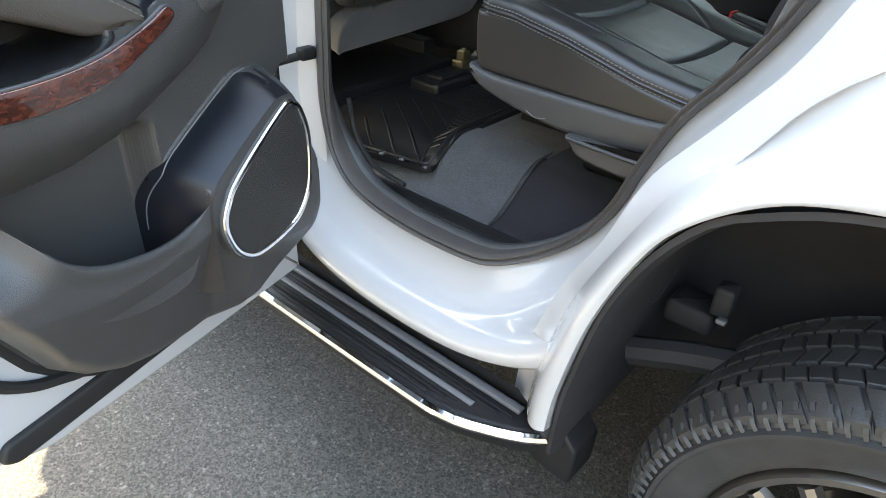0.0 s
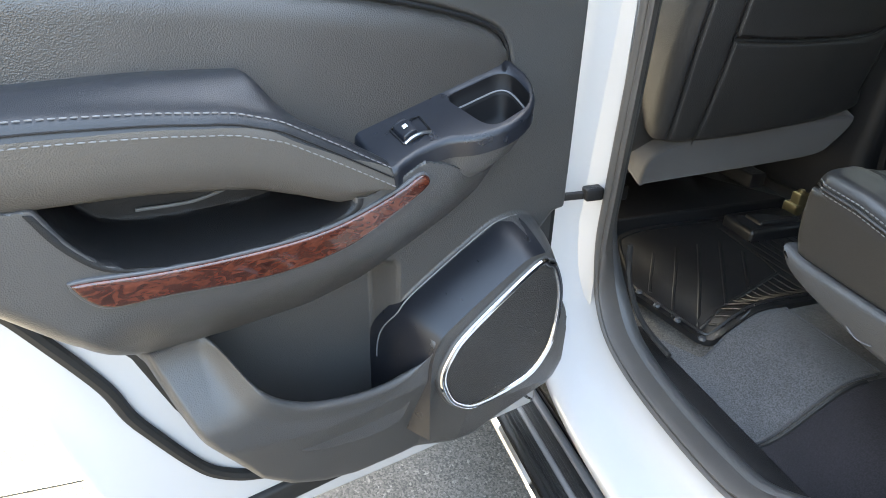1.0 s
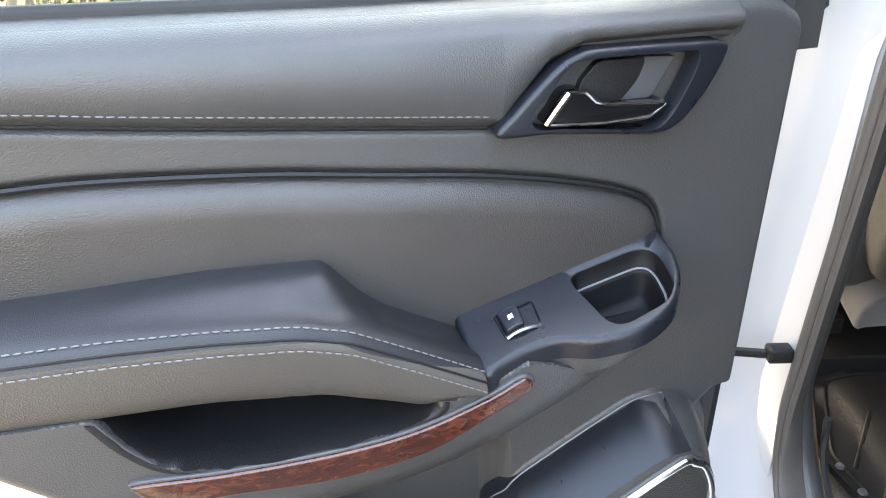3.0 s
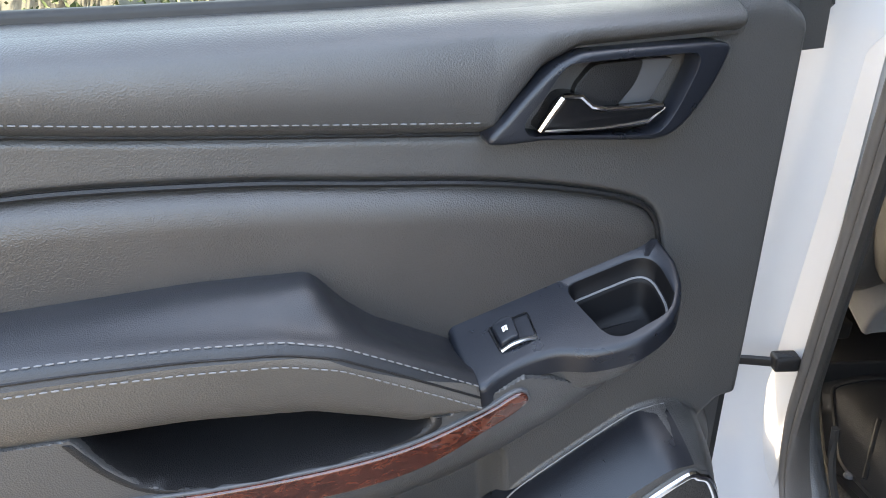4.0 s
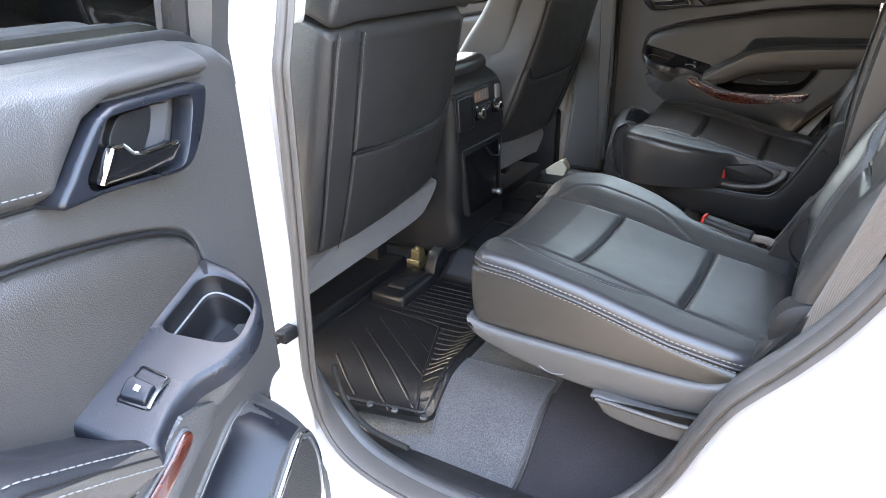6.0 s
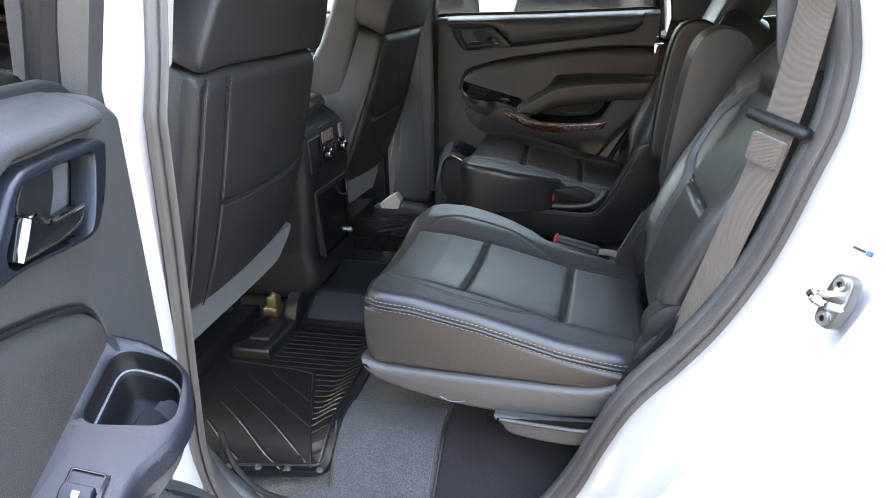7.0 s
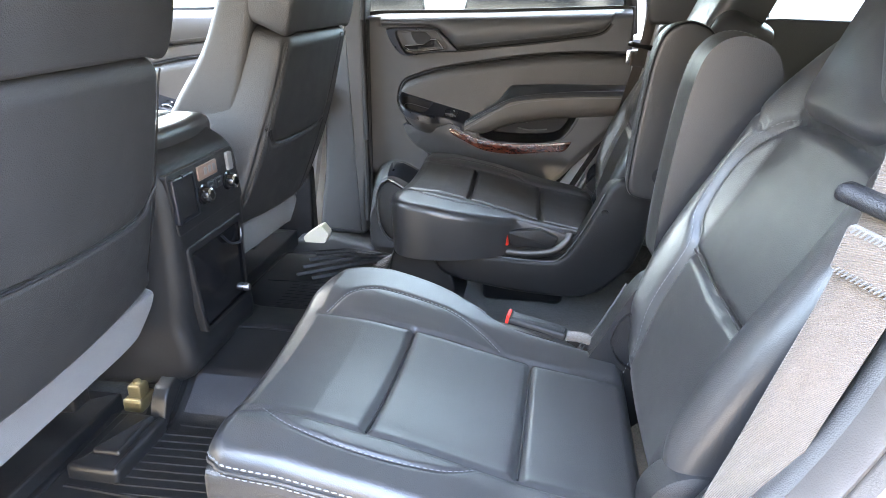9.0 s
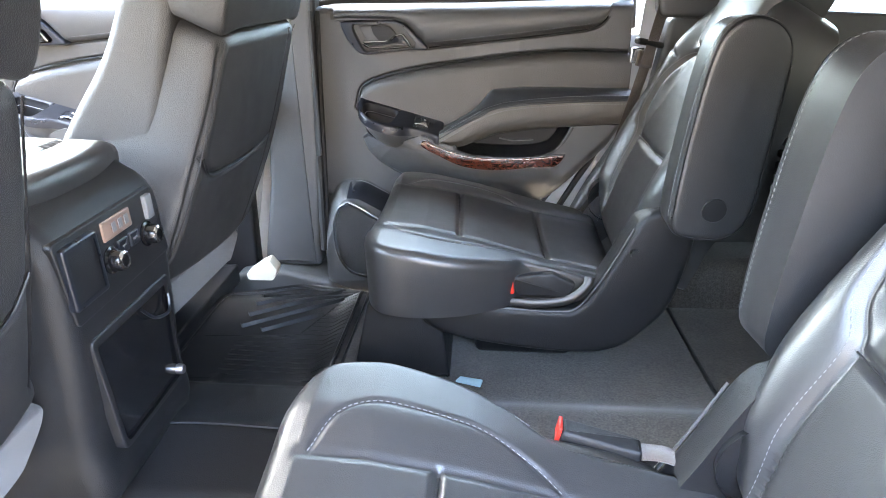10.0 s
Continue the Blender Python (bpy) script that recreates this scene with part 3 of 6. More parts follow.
s.pad(rounded([(-1.30, .62), (-.90, .62), (-.95, .715), (-1.1, .745), (-1.25, .72)], .02), 2.93, 2.80, .02, side)
part("pillar_trim", s, TRIM, car, "charcoal plastic trim on the far door pillar")
s = Shape().pad(rounded([(-2.25, .62), (-1.20, .62), (-1.20, .98), (-2.25, .98)], .02), 2.92, 2.872, .012, side)
part("sill_trim", s, BLACK, car, "black plastic trim along the far front sill")
s = Shape().tube([(-.975, 2.845, .8), (-.972, 2.85, 1.1), (-.967, 2.85, 1.5), (-.93, 2.78, 1.86)], .010, 8)
s.tube([(-.962, 2.855, .76), (-.958, 2.86, 1.1), (-.953, 2.86, 1.5)], .006, 6)
part("weatherstrip", s, RUBBER, car, "black rubber seal of the far door")
s = Shape().grid(np.array([[(x, 2.985 - float(lean(z)), z) for x in (.12, 1.0, 2.0)] for z in (1.44, 1.6, 1.85)]))
part("side_glass", s, FARGLASS, car, "clear side window glass")
s = Shape().grid(np.array([[(x, .92 + float(lean(z)), z) for x in (.10, 1.0, 2.0)] for z in (1.50, 1.6, 1.84)]))
part("rear_side_glass", s, DARKGLASS, car, "dark privacy glass")
# black rocker cladding and door striker
s = Shape().grid(np.array([[(x, y, z) for x in np.linspace(-2.3, -.33, 30)] for y, z in ((.905, .51), (.915, .49), (.93, .465), (.94, .44), (.95, .42))]))
part("sill_cladding", s, BLACK, car, "black plastic sill cladding")
up = Vector((.25, .05, .97)).normalized()
out = (Vector((-.85, -.50, .20)) - up * Vector((-.85, -.50, .20)).dot(up)).normalized()
across = up.cross(out)
jamb = lambda a, b, d: tuple(Vector((-.014, 1.0, 1.245)) + across * a + up * b + out * d)
s = Shape().pad(rounded([(-.013, -.036), (.013, -.036), (.018, .0), (.013, .036), (-.013, .036), (-.018, .0)], .010), -.012, .005, .003, jamb)
striker = part("striker", s, ALLOY, car, "zinc plated door striker plate")
s = Shape().tube(smooth([jamb(-.010, .004, .003), jamb(-.012, .006, .03), jamb(-.002, .004, .042), jamb(.010, .0, .036), jamb(.012, -.004, .003)], 30), .0052, 8)
part("striker_loop", s, CHROME, striker, "steel latch loop")
for b in (-.024, .024):
    s = Shape().lathe([(.0035, .008), (.004, .0095), (.0085, .0095), (.0095, .008), (.0095, .004)], lambda a, c, d, b=b: jamb(a, b + c, d), 14)
    part("bolt", s, SATIN, striker)
s = Shape().pad(rounded([(.006, .068), (.013, .068), (.013, .074), (.006, .074)], .002), -.002, .002, .0005, jamb)
part("sticker", s, BLUEMARK, car, "small blue paper sticker")
s = Shape().pad([(-.012, .069), (.003, .0695), (.003, .0725), (-.012, .072)], -.002, .002, .0005, jamb)
part("sticker_mark", s, CARGREY, car, "short dark printed bar beside the sticker")
# check strap between pillar and door
s = Shape().tube(smooth([(-.972, .985, .972), (-.995, .94, .962), (-1.02, .885, .950), (-1.045, .80, .940)], 16), .0055, 8, False, 1.6)
s.box((-.993, .955, .958), (-.968, .992, .984), .005)
part("check_strap", s, BLACK, car, "black door check strap")

# ---- running board ----
rb = base("running_board", pose(0, 0, 0), "black running board with ribbed tread and chrome edge", "running board")
plan = rounded([(-2.3, .815), (-.44, .825), (-.30, .885), (-.255, .925), (-.27, .96), (-2.3, .96)], [.01, .12, .06, .02, .01, .01])
s = Shape().pad(plan, .385, .435, .012, xyz)
part("deck", s, BLACK, rb, "black plastic step deck")
edge = np.array([(-2.3, .813, .425), (-1.4, .813, .425), (-.6, .818, .425), (-.44, .826, .425), (-.36, .853, .425), (-.295, .887, .425), (-.255, .921, .425)])
s = Shape().tube(smooth(edge, 80), .011, 8)
part("edge_strip", s, CHROME, rb, "polished chrome edge strip")
for y, w, grey in ((.836, .010, 0), (.850, .005, 0), (.860, .005, 0), (.870, .013, 1), (.889, .005, 0), (.900, .005, 0)):
    s = Shape().box((-2.25, y, .434), (-.50 + 2.6 * (y - .836), y + w, .4385), .0015)
    part("tread_rib", s, GREYPLASTIC if grey else BLACK, rb)
s = Shape().box((-2.25, .915, .434), (-.33, .935, .445), .004)
part("inner_rib", s, GREYPLASTIC, rb, "grey plastic inner rib")
s = Shape().pad(rounded([(-.29, .36), (-.205, .35), (-.20, .44), (-.235, .475), (-.30, .47)], .012), .985, .905, .008, side)
part("end_cap", s, BLACK, rb, "black plastic end cap")

# ---- rear wheel ----
WX, WZ = .282, .404
wheel = base("wheel", pose(WX, -.022, WZ), "rear wheel with ribbed all-season tyre on alloy rim", "wheel")
disc = lambda a, b, d: (a, d, b)
s = Shape().lathe([(.275, 1.02), (.272, .985), (.285, .968), (.315, .957), (.338, .951), (.344, .950), (.347, .941), (.354, .940), (.358, .951), (.370, .955), (.383, .970), (.392, .985), (.3935, 1.0), (.394, 1.10), (.3935, 1.20), (.392, 1.215), (.375, 1.235), (.31, 1.25), (.275, 1.22)], disc, 96)
part("tyre", s, TYRE, wheel, "black tyre casing", 50)
# tread blocks in five ribs, joined in one tread
s = Shape()
ribs = [(.950, 1.000, 66, .55, .15), (1.007, 1.045, 74, .30, .05), (1.051, 1.094, 74, -.22, .05), (1.100, 1.143, 74, .22, .05), (1.149, 1.187, 74, -.30, .05), (1.194, 1.242, 66, -.55, .15)]
for y0, y1, n, skew, gap in ribs:
    for i in range(n):
        a0, a1 = 2 * math.pi * (i + gap / 2) / n, 2 * math.pi * (i + 1 - gap / 2) / n
        off = 2 * math.pi / n * random.uniform(-.05, .05)
        pts = []
        for rr, e in ((.388, 0.0), (.4005, .0012), (.402, .003)):
            for y, kk in ((y0 + e, 0), (y1 - e, skew)):
                rad = rr - (.022 if y < .962 or y > 1.23 else (.006 if y < .975 or y > 1.22 else 0))
                for a in (a0 + e / .4, a1 - e / .4):
                    aa = a + off + kk * 2 * math.pi / n
                    pts.append((rad * math.cos(aa), y, rad * math.sin(aa)))
        # three rings of four corners each
        order = lambda k: [k * 4, k * 4 + 1, k * 4 + 3, k * 4 + 2]
        fs = []
        for k in (0, 1):
            lo, hi = order(k), order(k + 1)
            fs += [(lo[j], lo[(j + 1) % 4], hi[(j + 1) % 4], hi[j]) for j in range(4)]
        fs.append(tuple(order(2)))
        s.add(pts, fs)
tagged(part("tread", s, TYRE, wheel, "worn tread blocks with grooves"), kind="stuff")
s = Shape()
for i in range(116):
    a = 2 * math.pi * (i + .5) / 116
    ca, sa = math.cos(a), math.sin(a)
    s.tube([(ca * .357, .947, sa * .357), (ca * .368, .9495, sa * .368), (ca * .379, .959, sa * .379), (ca * .388, .968, sa * .388)], [.0040, .0046, .0046, .004], 4)
tagged(part("sidewall_rib", s, TYRE, wheel, "raised shoulder ribs"), kind="stuff")
s = Shape().lathe([(.276, 1.0), (.276, .975), (.270, .966), (.260, .966), (.253, .976), (.248, 1.0), (.244, 1.16), (.25, 1.2)], disc, 64)
rim = part("rim", s, ALLOY, wheel, "dull alloy rim")
s = Shape()
for i in range(6):
    a = 2 * math.pi * i / 6 + .3
    for db in (-.16, .16):
        s.tube([(math.cos(a) * .06, .985, math.sin(a) * .06), (math.cos(a + db * .7) * .16, .972, math.sin(a + db * .7) * .16), (math.cos(a + db) * .255, .975, math.sin(a + db) * .255)], [.022, .018, .016], 8)
s.lathe([(0, .965), (.05, .965), (.07, .975), (.08, 1.0)], disc, 24)
part("spoke", s, ALLOY, rim, "alloy spokes")
s = Shape().lathe([(.03, 1.06), (.165, 1.06), (.165, 1.09), (.03, 1.09)], disc, 40)
part("brake_disc", s, SATIN, wheel, "steel brake disc")
for m in (pose(WX, 2 * MID + .022, WZ) @ MIRROR, pose(WX - 2.95, -.022, WZ), pose(WX - 2.95, 2 * MID + .022, WZ) @ MIRROR):
    tagged(copy_thing(wheel, m), group="wheels of the vehicle")
tagged(wheel, group="wheels of the vehicle")

# front end, windscreen and tail of the vehicle, closing the shell
s = Shape().grid(np.array([[(x, y, 1.215 - .055 * (-2.32 - x) ** 1.3 - .05 * ((y - MID) / .9) ** 4) for y in np.linspace(.98, 2.92, 24)] for x in np.linspace(-2.32, -3.40, 16)]))
part("hood", s, WHITE, car, "white painted hood")
for y in (.915, 2 * MID - .915):
    s = Shape().grid(np.array([[(x, y + (MID - y) * .06 * max(0, (z - 1.0) / .2), z) for x in (-2.16, -2.3)] for z in np.linspace(.5, 1.2, 8)]))
    s.grid(np.array([[(x, y + (MID - y) * .06 * max(0, (z - 1.0) / .2), z) for x in np.linspace(-2.3, -3.42, 14)] for z in np.linspace(.88, 1.19, 6)]))
    part("front_fender", s, WHITE, car, "white painted front fender")
s = Shape().pad(rounded([(.93, .40), (2.97, .40), (2.95, 1.08), (2.6, 1.13), (1.3, 1.13), (.95, 1.08)], .06), -3.30, -3.50, .06, rear)
part("front_fascia", s, BLACK, car, "dark front grille and bumper")
s = Shape().grid(np.array([[(x, MID + (y - MID) * (1 - .12 * k), z) for y in np.linspace(1.05, 2.85, 10)] for k, x, z in ((0, -2.34, 1.20), (.5, -2.0, 1.53), (1, -1.66, 1.83))]))
glass = part("windscreen", s, GLASS, car, "clear windscreen glass")
glass.visible_shadow = False
s = Shape().pad(rounded([(.95, .45), (2.95, .45), (2.93, 1.24), (.97, 1.24)], .08), 2.12, 2.20, .05, rear)
part("tailgate_skin", s, WHITE, car, "white painted tailgate")
s = Shape().grid(np.array([[(x, y, z) for y in np.linspace(1.1, 2.8, 8)] for x, z in ((2.16, 1.24), (2.13, 1.5), (2.09, 1.80))]))
part("rear_glass", s, DARKGLASS, car, "dark rear window")

# ---- rear doors ----
TRIM_LOW = np.array([(.03, .625), (.1, .595), (.204, .578), (.3, .572), (.38, .572), (.46, .583), (.52, .605), (.575, .642), (.62, .692), (.652, .757), (.69, .83), (.727, .935), (.787, 1.022), (.845, 1.083), (.90, 1.14), (.945, 1.22)])
TRIM_TOP = np.array([(.03, 1.47), (.045, 1.492), (.07, 1.507), (.1, 1.513), (.5, 1.520), (.945, 1.535)])
BEAD = smooth([(.383, 1.404), (.558, 1.424), (.70, 1.441), (.78, 1.452), (.83, 1.459), (.865, 1.474), (.885, 1.505), (.893, 1.55)], 80)
SEAM = smooth([(.96, 1.40), (.84, 1.402), (.754, 1.4), (.613, 1.387), (.508, 1.372), (.392, 1.355), (.296, 1.334), (.226, 1.311), (.197, 1.286), (.184, 1.235)], 90)
MIDPAN = [(.96, .985), (.727, .973), (.634, .970), (.519, .974), (.442, .990), (.370, 1.018), (.293, 1.053), (.245, 1.082), (.215, 1.115), (.200, 1.150), (.222, 1.165), (.30, 1.150), (.35, 1.172), (.38, 1.180), (.42, 1.165), (.46, 1.152), (.5, 1.156), (.55, 1.178), (.6, 1.192), (.7, 1.208), (.96, 1.225)]
GRAB = rounded([(.805, 1.235), (.775, 1.17), (.745, 1.135), (.685, 1.122), (.60, 1.120), (.517, 1.124), (.470, 1.140), (.50, 1.2), (.6, 1.235)], .02)
LOWER = smooth([(.80, 1.04), (.685, 1.035), (.652, .985), (.626, .935), (.598, .898), (.55, .867), (.48, .852), (.425, .858), (.395, .882), (.362, .922), (.325, .947), (.253, .988), (.20, 1.014), (.15, 1.016), (.108, .985), (.080, .9), (.070, .7), (.06, .60), (.2, .52), (.4, .50), (.58, .55), (.70, .68), (.76, .85)], 160, True)


INSERT_AREA = np.vstack([SEAM, [(.30, 1.20), (.45, 1.19), (.52, 1.24), (.60, 1.28), (.96, 1.28)]])
INSERT_AREA_D = lambda u, z: distance(INSERT_AREA, u, z)


def trim_depth(u, z, back=False, full=False):
    """How far the door trim stands into the cabin at a place of the door. back: behind the map pocket's front."""
    u, z = np.asarray(u, float), np.asarray(z, float)
    bead = np.interp(u, np.r_[.128, .30, .335, .372, BEAD[:, 0]], np.r_[1.474, 1.474, 1.460, 1.418, BEAD[:, 1]])
    top, low = np.interp(u, TRIM_TOP[:, 0], TRIM_TOP[:, 1]), np.interp(u, TRIM_LOW[:, 0], TRIM_LOW[:, 1])
    w = np.full(np.shape(u), .158)
    roll = step(z - bead, -.002, .014) * step(u, .128, .134)
    w = w + .022 * roll * np.sin(np.clip((z - bead) / np.maximum(top - bead, .02), 0, 1) * 2.6 + .35)
    w = w - .006 * np.exp(-((distance(BEAD, u, z, False) / .004) ** 2)) * step(u, .37, .39)
    w = w - .010 * np.exp(-((distance(SEAM, u, z, False) / .005) ** 2)) - .016 * step(INSERT_AREA_D(u, z), .006, .02)
    d = distance(MIDPAN, u, z)
    sw = distance(MIDPAN[1:10], u, z, False)
    under = step(-d, -.003, .002)
    w = w + (.012 + .076 * np.sin(np.clip(sw / .115, 0, 1) * math.pi / 2)) * (1 - under)
    w = w - .108 * step(distance(GRAB, u, z), 0, .011)
    # map pocket: a moulded front with a rolled lip, and the speaker pod at its fore end
    e = distance(LOWER, u, z)
    pod = step(.45 - u, 0, .09) * step(z, .84, .90)
    wide = .013 + .020 * pod
    if full:
        e = np.maximum(e, wide)
    front = .080 * np.clip(e / wide, 0, 1) ** .65 - .004 * (1 - pod) * step(e, .012, .035)
    wing = step(u, .60, .67) * (1 - step(-d, .0, .11))
    if back:
        front = front * (1 - step(u, .358, .370) * step(.672 - u, 0, .010) * (1 - step(-d, .35, .36)))
    w = w + front * under * (1 - .80 * wing)
    hollow = step(-e, -.002, .012)
    if back:
        hollow = np.maximum(hollow, step(u, .358, .370) * step(.672 - u, 0, .010) * (1 - step(-d, .35, .36)))
    w = w - .046 * hollow * step(-d, -.004, .010) * step(.668 - u, 0, .02) * step(u, .365, .400) * step(1.0 - z, 0, .03)
    fold = np.interp(u, [.05, .12, .20, .28, .345, .47, .55, .65, .75], [.70, .71, .715, .735, .82, .807, .809, .83, .86])
    w = w - .33 * np.clip(fold - z, 0, 1) * step(e, .0, .02)
    near_edge = np.minimum((z - low) / .055, np.where(z < 1.0, (u - np.interp(z, [.57, .60, .657, .698, .759, .83, .914, .967, 1.0], [.26, .25, .185, .098, .070, .062, .070, .092, .06]) + .03) / .055, 1))
    w = w - .085 * (1 - np.sqrt(np.clip(1 - (1 - np.clip(near_edge, 0, 1)) ** 2, 0, 1)))
    w = w - .035 * (1 - np.sqrt(np.clip(1 - (1 - np.clip((top - z) / .024, 0, 1)) ** 2, 0, 1)))
    w = w - .02 * (1 - step(u, .03, .05))
    return np.maximum(w, .112)


at_door = lambda u, z, w: (u, w, z)
TABLE = trim_depth(*np.meshgrid(np.linspace(0, 1, 334), np.linspace(.5, 1.6, 367)))


def on_trim(u, z, d):
    """A place d in front of the trim, read from a table of its depth."""
    a, b = min(max(u, 0), .999) * 333, (min(max(z, .5), 1.599) - .5) / 1.1 * 366
    i, j, fa, fb = int(a), int(b), a % 1, b % 1
    q = TABLE[j:j + 2, i:i + 2]
    return (u, float((q[0, 0] * (1 - fa) + q[0, 1] * fa) * (1 - fb) + (q[1, 0] * (1 - fa) + q[1, 1] * fa) * fb) + d, z)


plate_z = lambda u, w: 1.234 - .27 * (u - .302) - .36 * (w - .18)
at_plate = lambda u, w, d: (u, w, plate_z(u, w) + d)


def car_door():
    door = base("rear_door", pose(HX, HY, 0, 0, 0, SWING), "white rear door standing open, charcoal trim with burl wood strip", "car door")
    shell = rounded([(.0, .505), (.02, .497), (.35, .505), (.64, .520), (.715, .55), (.79, .62), (.835, .72), (.862, .85), (.89, 1.0), (.93, 1.2), (.96, 1.42), (.965, 1.50), (.0, 1.48)], .02)
    s = Shape().pad(dense(shell, .03), 0.0, .030, .006, at_door)
    inner = inset(dense(shell, .03), .008)
    s.pad(inner, .028, .105, .012, at_door)
    part("door_shell", s, WHITE, door, "white painted door shell")
    # trim panel: columns from the lower to the upper edge
    us = np.unique(np.r_[np.linspace(.03, .945, 400), np.linspace(.15, .43, 90)])
    ks = np.linspace(0, 1, 420)
    U = us[:, None] + 0 * ks
    lo, hi = np.interp(us, *TRIM_LOW.T)[:, None], np.interp(us, *TRIM_TOP.T)[:, None]
    Z = lo + (hi - lo) * ks
    W = trim_depth(U, Z, True)
    soft = W.copy()
    for _ in range(3):
        soft[1:-1, 1:-1] = (soft[:-2, 1:-1] + soft[2:, 1:-1] + soft[1:-1, :-2] + soft[1:-1, 2:] + 2 * soft[1:-1, 1:-1]) / 6
    W = np.where((U < .40) & (Z > .84) & (Z < 1.06), soft, W)
    P = np.stack([U, W, Z], 2)
    back = P.copy()
    back[..., 1] = .098
    full = np.concatenate([back[:, :1], P, back[:, -1:]], 1)
    s = Shape().grid(full)
    s.grid(np.stack([back[0], P[0]]))
    s.grid(np.stack([P[-1], back[-1]]))
    part("trim_panel", s, TRIM, door, "charcoal grained plastic door trim", 55)
    # moulded front of the map pocket, with its rolled lip
    lip_u, lip_z = [.315, .335, .355, .375, .395, .425, .48, .55, .598, .626, .652, .672, .70], [.903, .891, .874, .857, .843, .836, .838, .855, .886, .922, .968, .975, .975]
    us = np.linspace(.342, .695, 110)
    lo = np.interp(us, *TRIM_LOW.T) + .004
    k5 = np.ones(9) / 9
    lip = smooth(list(zip(lip_u, lip_z)), 200)
    lip_u, lip_z = lip[:, 0], lip[:, 1]
    hi = np.interp(np.linspace(.342 - .0130, .695 + .0130, 118), lip_u, lip_z)
    hi = np.convolve(hi, k5, "valid")
    K = np.linspace(0, 1, 60)
    Z = lo[:, None] + (hi - lo)[:, None] * K
    U = us[:, None] + 0 * K
    W = trim_depth(U, Z, False, True) + .0015
    P = np.stack([U, W, Z], 2)
    fade = step(us, .362, .41)
    curl = [np.stack([us, W[:, -1] - a * fade, hi + b * fade], 1)[:, None] for a, b in ((.0015, .004), (.006, .0065), (.011, .005), (.0135, .0), (.015, -.02), (.016, -.09))]
    part("pocket_front", Shape().grid(np.concatenate([P] + curl, 1)), TRIM, door, "charcoal moulded map pocket front", 70)
    # dark smooth wall of the speaker pod, towards the pocket
    line = smooth([(.398, .70), (.398, .80), (.396, .845), (.390, .876), (.379, .902), (.362, .923), (.325, .947), (.253, .988), (.20, 1.014), (.158, 1.017)], 110)
    way = np.gradient(line, axis=0)
    way /= np.linalg.norm(way, axis=1)[:, None]
    inward = np.stack([-way[:, 1], way[:, 0]], 1)
    foot = .1615 - .046 * step(line[:, 0], .374, .41)
    rows = [np.stack([line[:, 0] - .003 * inward[:, 0], foot - .02, line[:, 1] - .003 * inward[:, 1]], 1)]
    for e in np.linspace(0, .033, 12):
        q = line + inward * e
        rows.append(np.stack([q[:, 0], foot + (.2405 - foot) * (e / .033) ** .65, q[:, 1]], 1))
    wall = part("pod_wall", Shape().grid(np.array(rows)), SLATE, door, "dark slate wall of the speaker pod", 70)
    # Pale tube along the wall's back edge, in place of its highlight.
    part("wall_highlight", Shape().tube([(p[0], f + .003, p[1]) for p, f in zip(line[26:], foot[26:])], .0013, 5), GREYPLASTIC, wall, "thin pale line painted as the edge highlight")
    outline = np.vstack([TRIM_LOW, TRIM_TOP[::-1]])
    s = Shape().pad(inset(dense(outline, .02), -.014), .098, .110, .006, at_door)
    part("trim_backing", s, RUBBER, door, "black rubber edge behind the trim")
    # rolled cap under the window
    q = [(.166, -.034), (.167, -.022), (.163, -.011), (.154, -.003), (.140, .003), (.120, .007), (.095, .009), (.070, .008)]
    s = Shape().grid(np.array([[(u, w - .05 * float(1 - step(u, .03, .15)), float(np.interp(u, *TRIM_TOP.T)) + dz - .004 - .02 * float(1 - step(u, .03, .12))) for u in np.linspace(.035, .945, 70)] for w, dz in q]))
    part("sill_cap", s, TRIM, door, "grained soft top under the window", 60)
    # padded leather insert
    us = np.linspace(.19, .955, 110)
    top_line = np.interp(us, SEAM[::-1, 0], SEAM[::-1, 1]) - .003
    low_line = np.interp(us, [.19, .44, .50, .56, .59, .96], [1.20, 1.17, 1.20, 1.25, 1.27, 1.28])
    rows = []
    for k in np.linspace(0, 1, 44):
        z = low_line + (top_line - low_line) * k
        e = np.minimum((1 - k) * (top_line - low_line), us - .186)
        w = .146 + .025 * np.sqrt(np.clip(1 - (1 - np.clip(e / .035, 0, 1)) ** 2, 0, 1))
        rows.append(np.stack([us, w, z], 1))
    part("leather_insert", Shape().grid(np.array(rows)), INSERT, door, "brown-black padded leather insert", 70)
    seam = [(u, .157, z) for u, z in SEAM[2:]]
    part("seam_line", Shape().tube(seam, .0032, 6), BLACK, door, "dark shadow gap round the insert")
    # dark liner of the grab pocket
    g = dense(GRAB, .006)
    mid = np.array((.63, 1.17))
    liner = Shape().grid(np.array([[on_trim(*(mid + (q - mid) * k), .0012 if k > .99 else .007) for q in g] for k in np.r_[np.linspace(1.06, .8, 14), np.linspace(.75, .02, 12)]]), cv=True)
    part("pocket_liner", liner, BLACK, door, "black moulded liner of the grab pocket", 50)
    # bead, stitching
    bead = [on_trim(u, z, .001) for u, z in BEAD[:-6]]
    part("bead", Shape().tube(bead, .0022, 6), BLACK, door, "thin dark bead")
    line = [(u, z + .016) for u, z in BEAD[2:64]]
    part("stitching", Shape().stitches([on_trim(u, z, .0008) for u, z in line], .0060, .0026, .0008), THREAD, door, "pale grey thread")
    # armrest
    us = np.r_[np.linspace(.428, .62, 60), np.linspace(.63, .95, 40)]
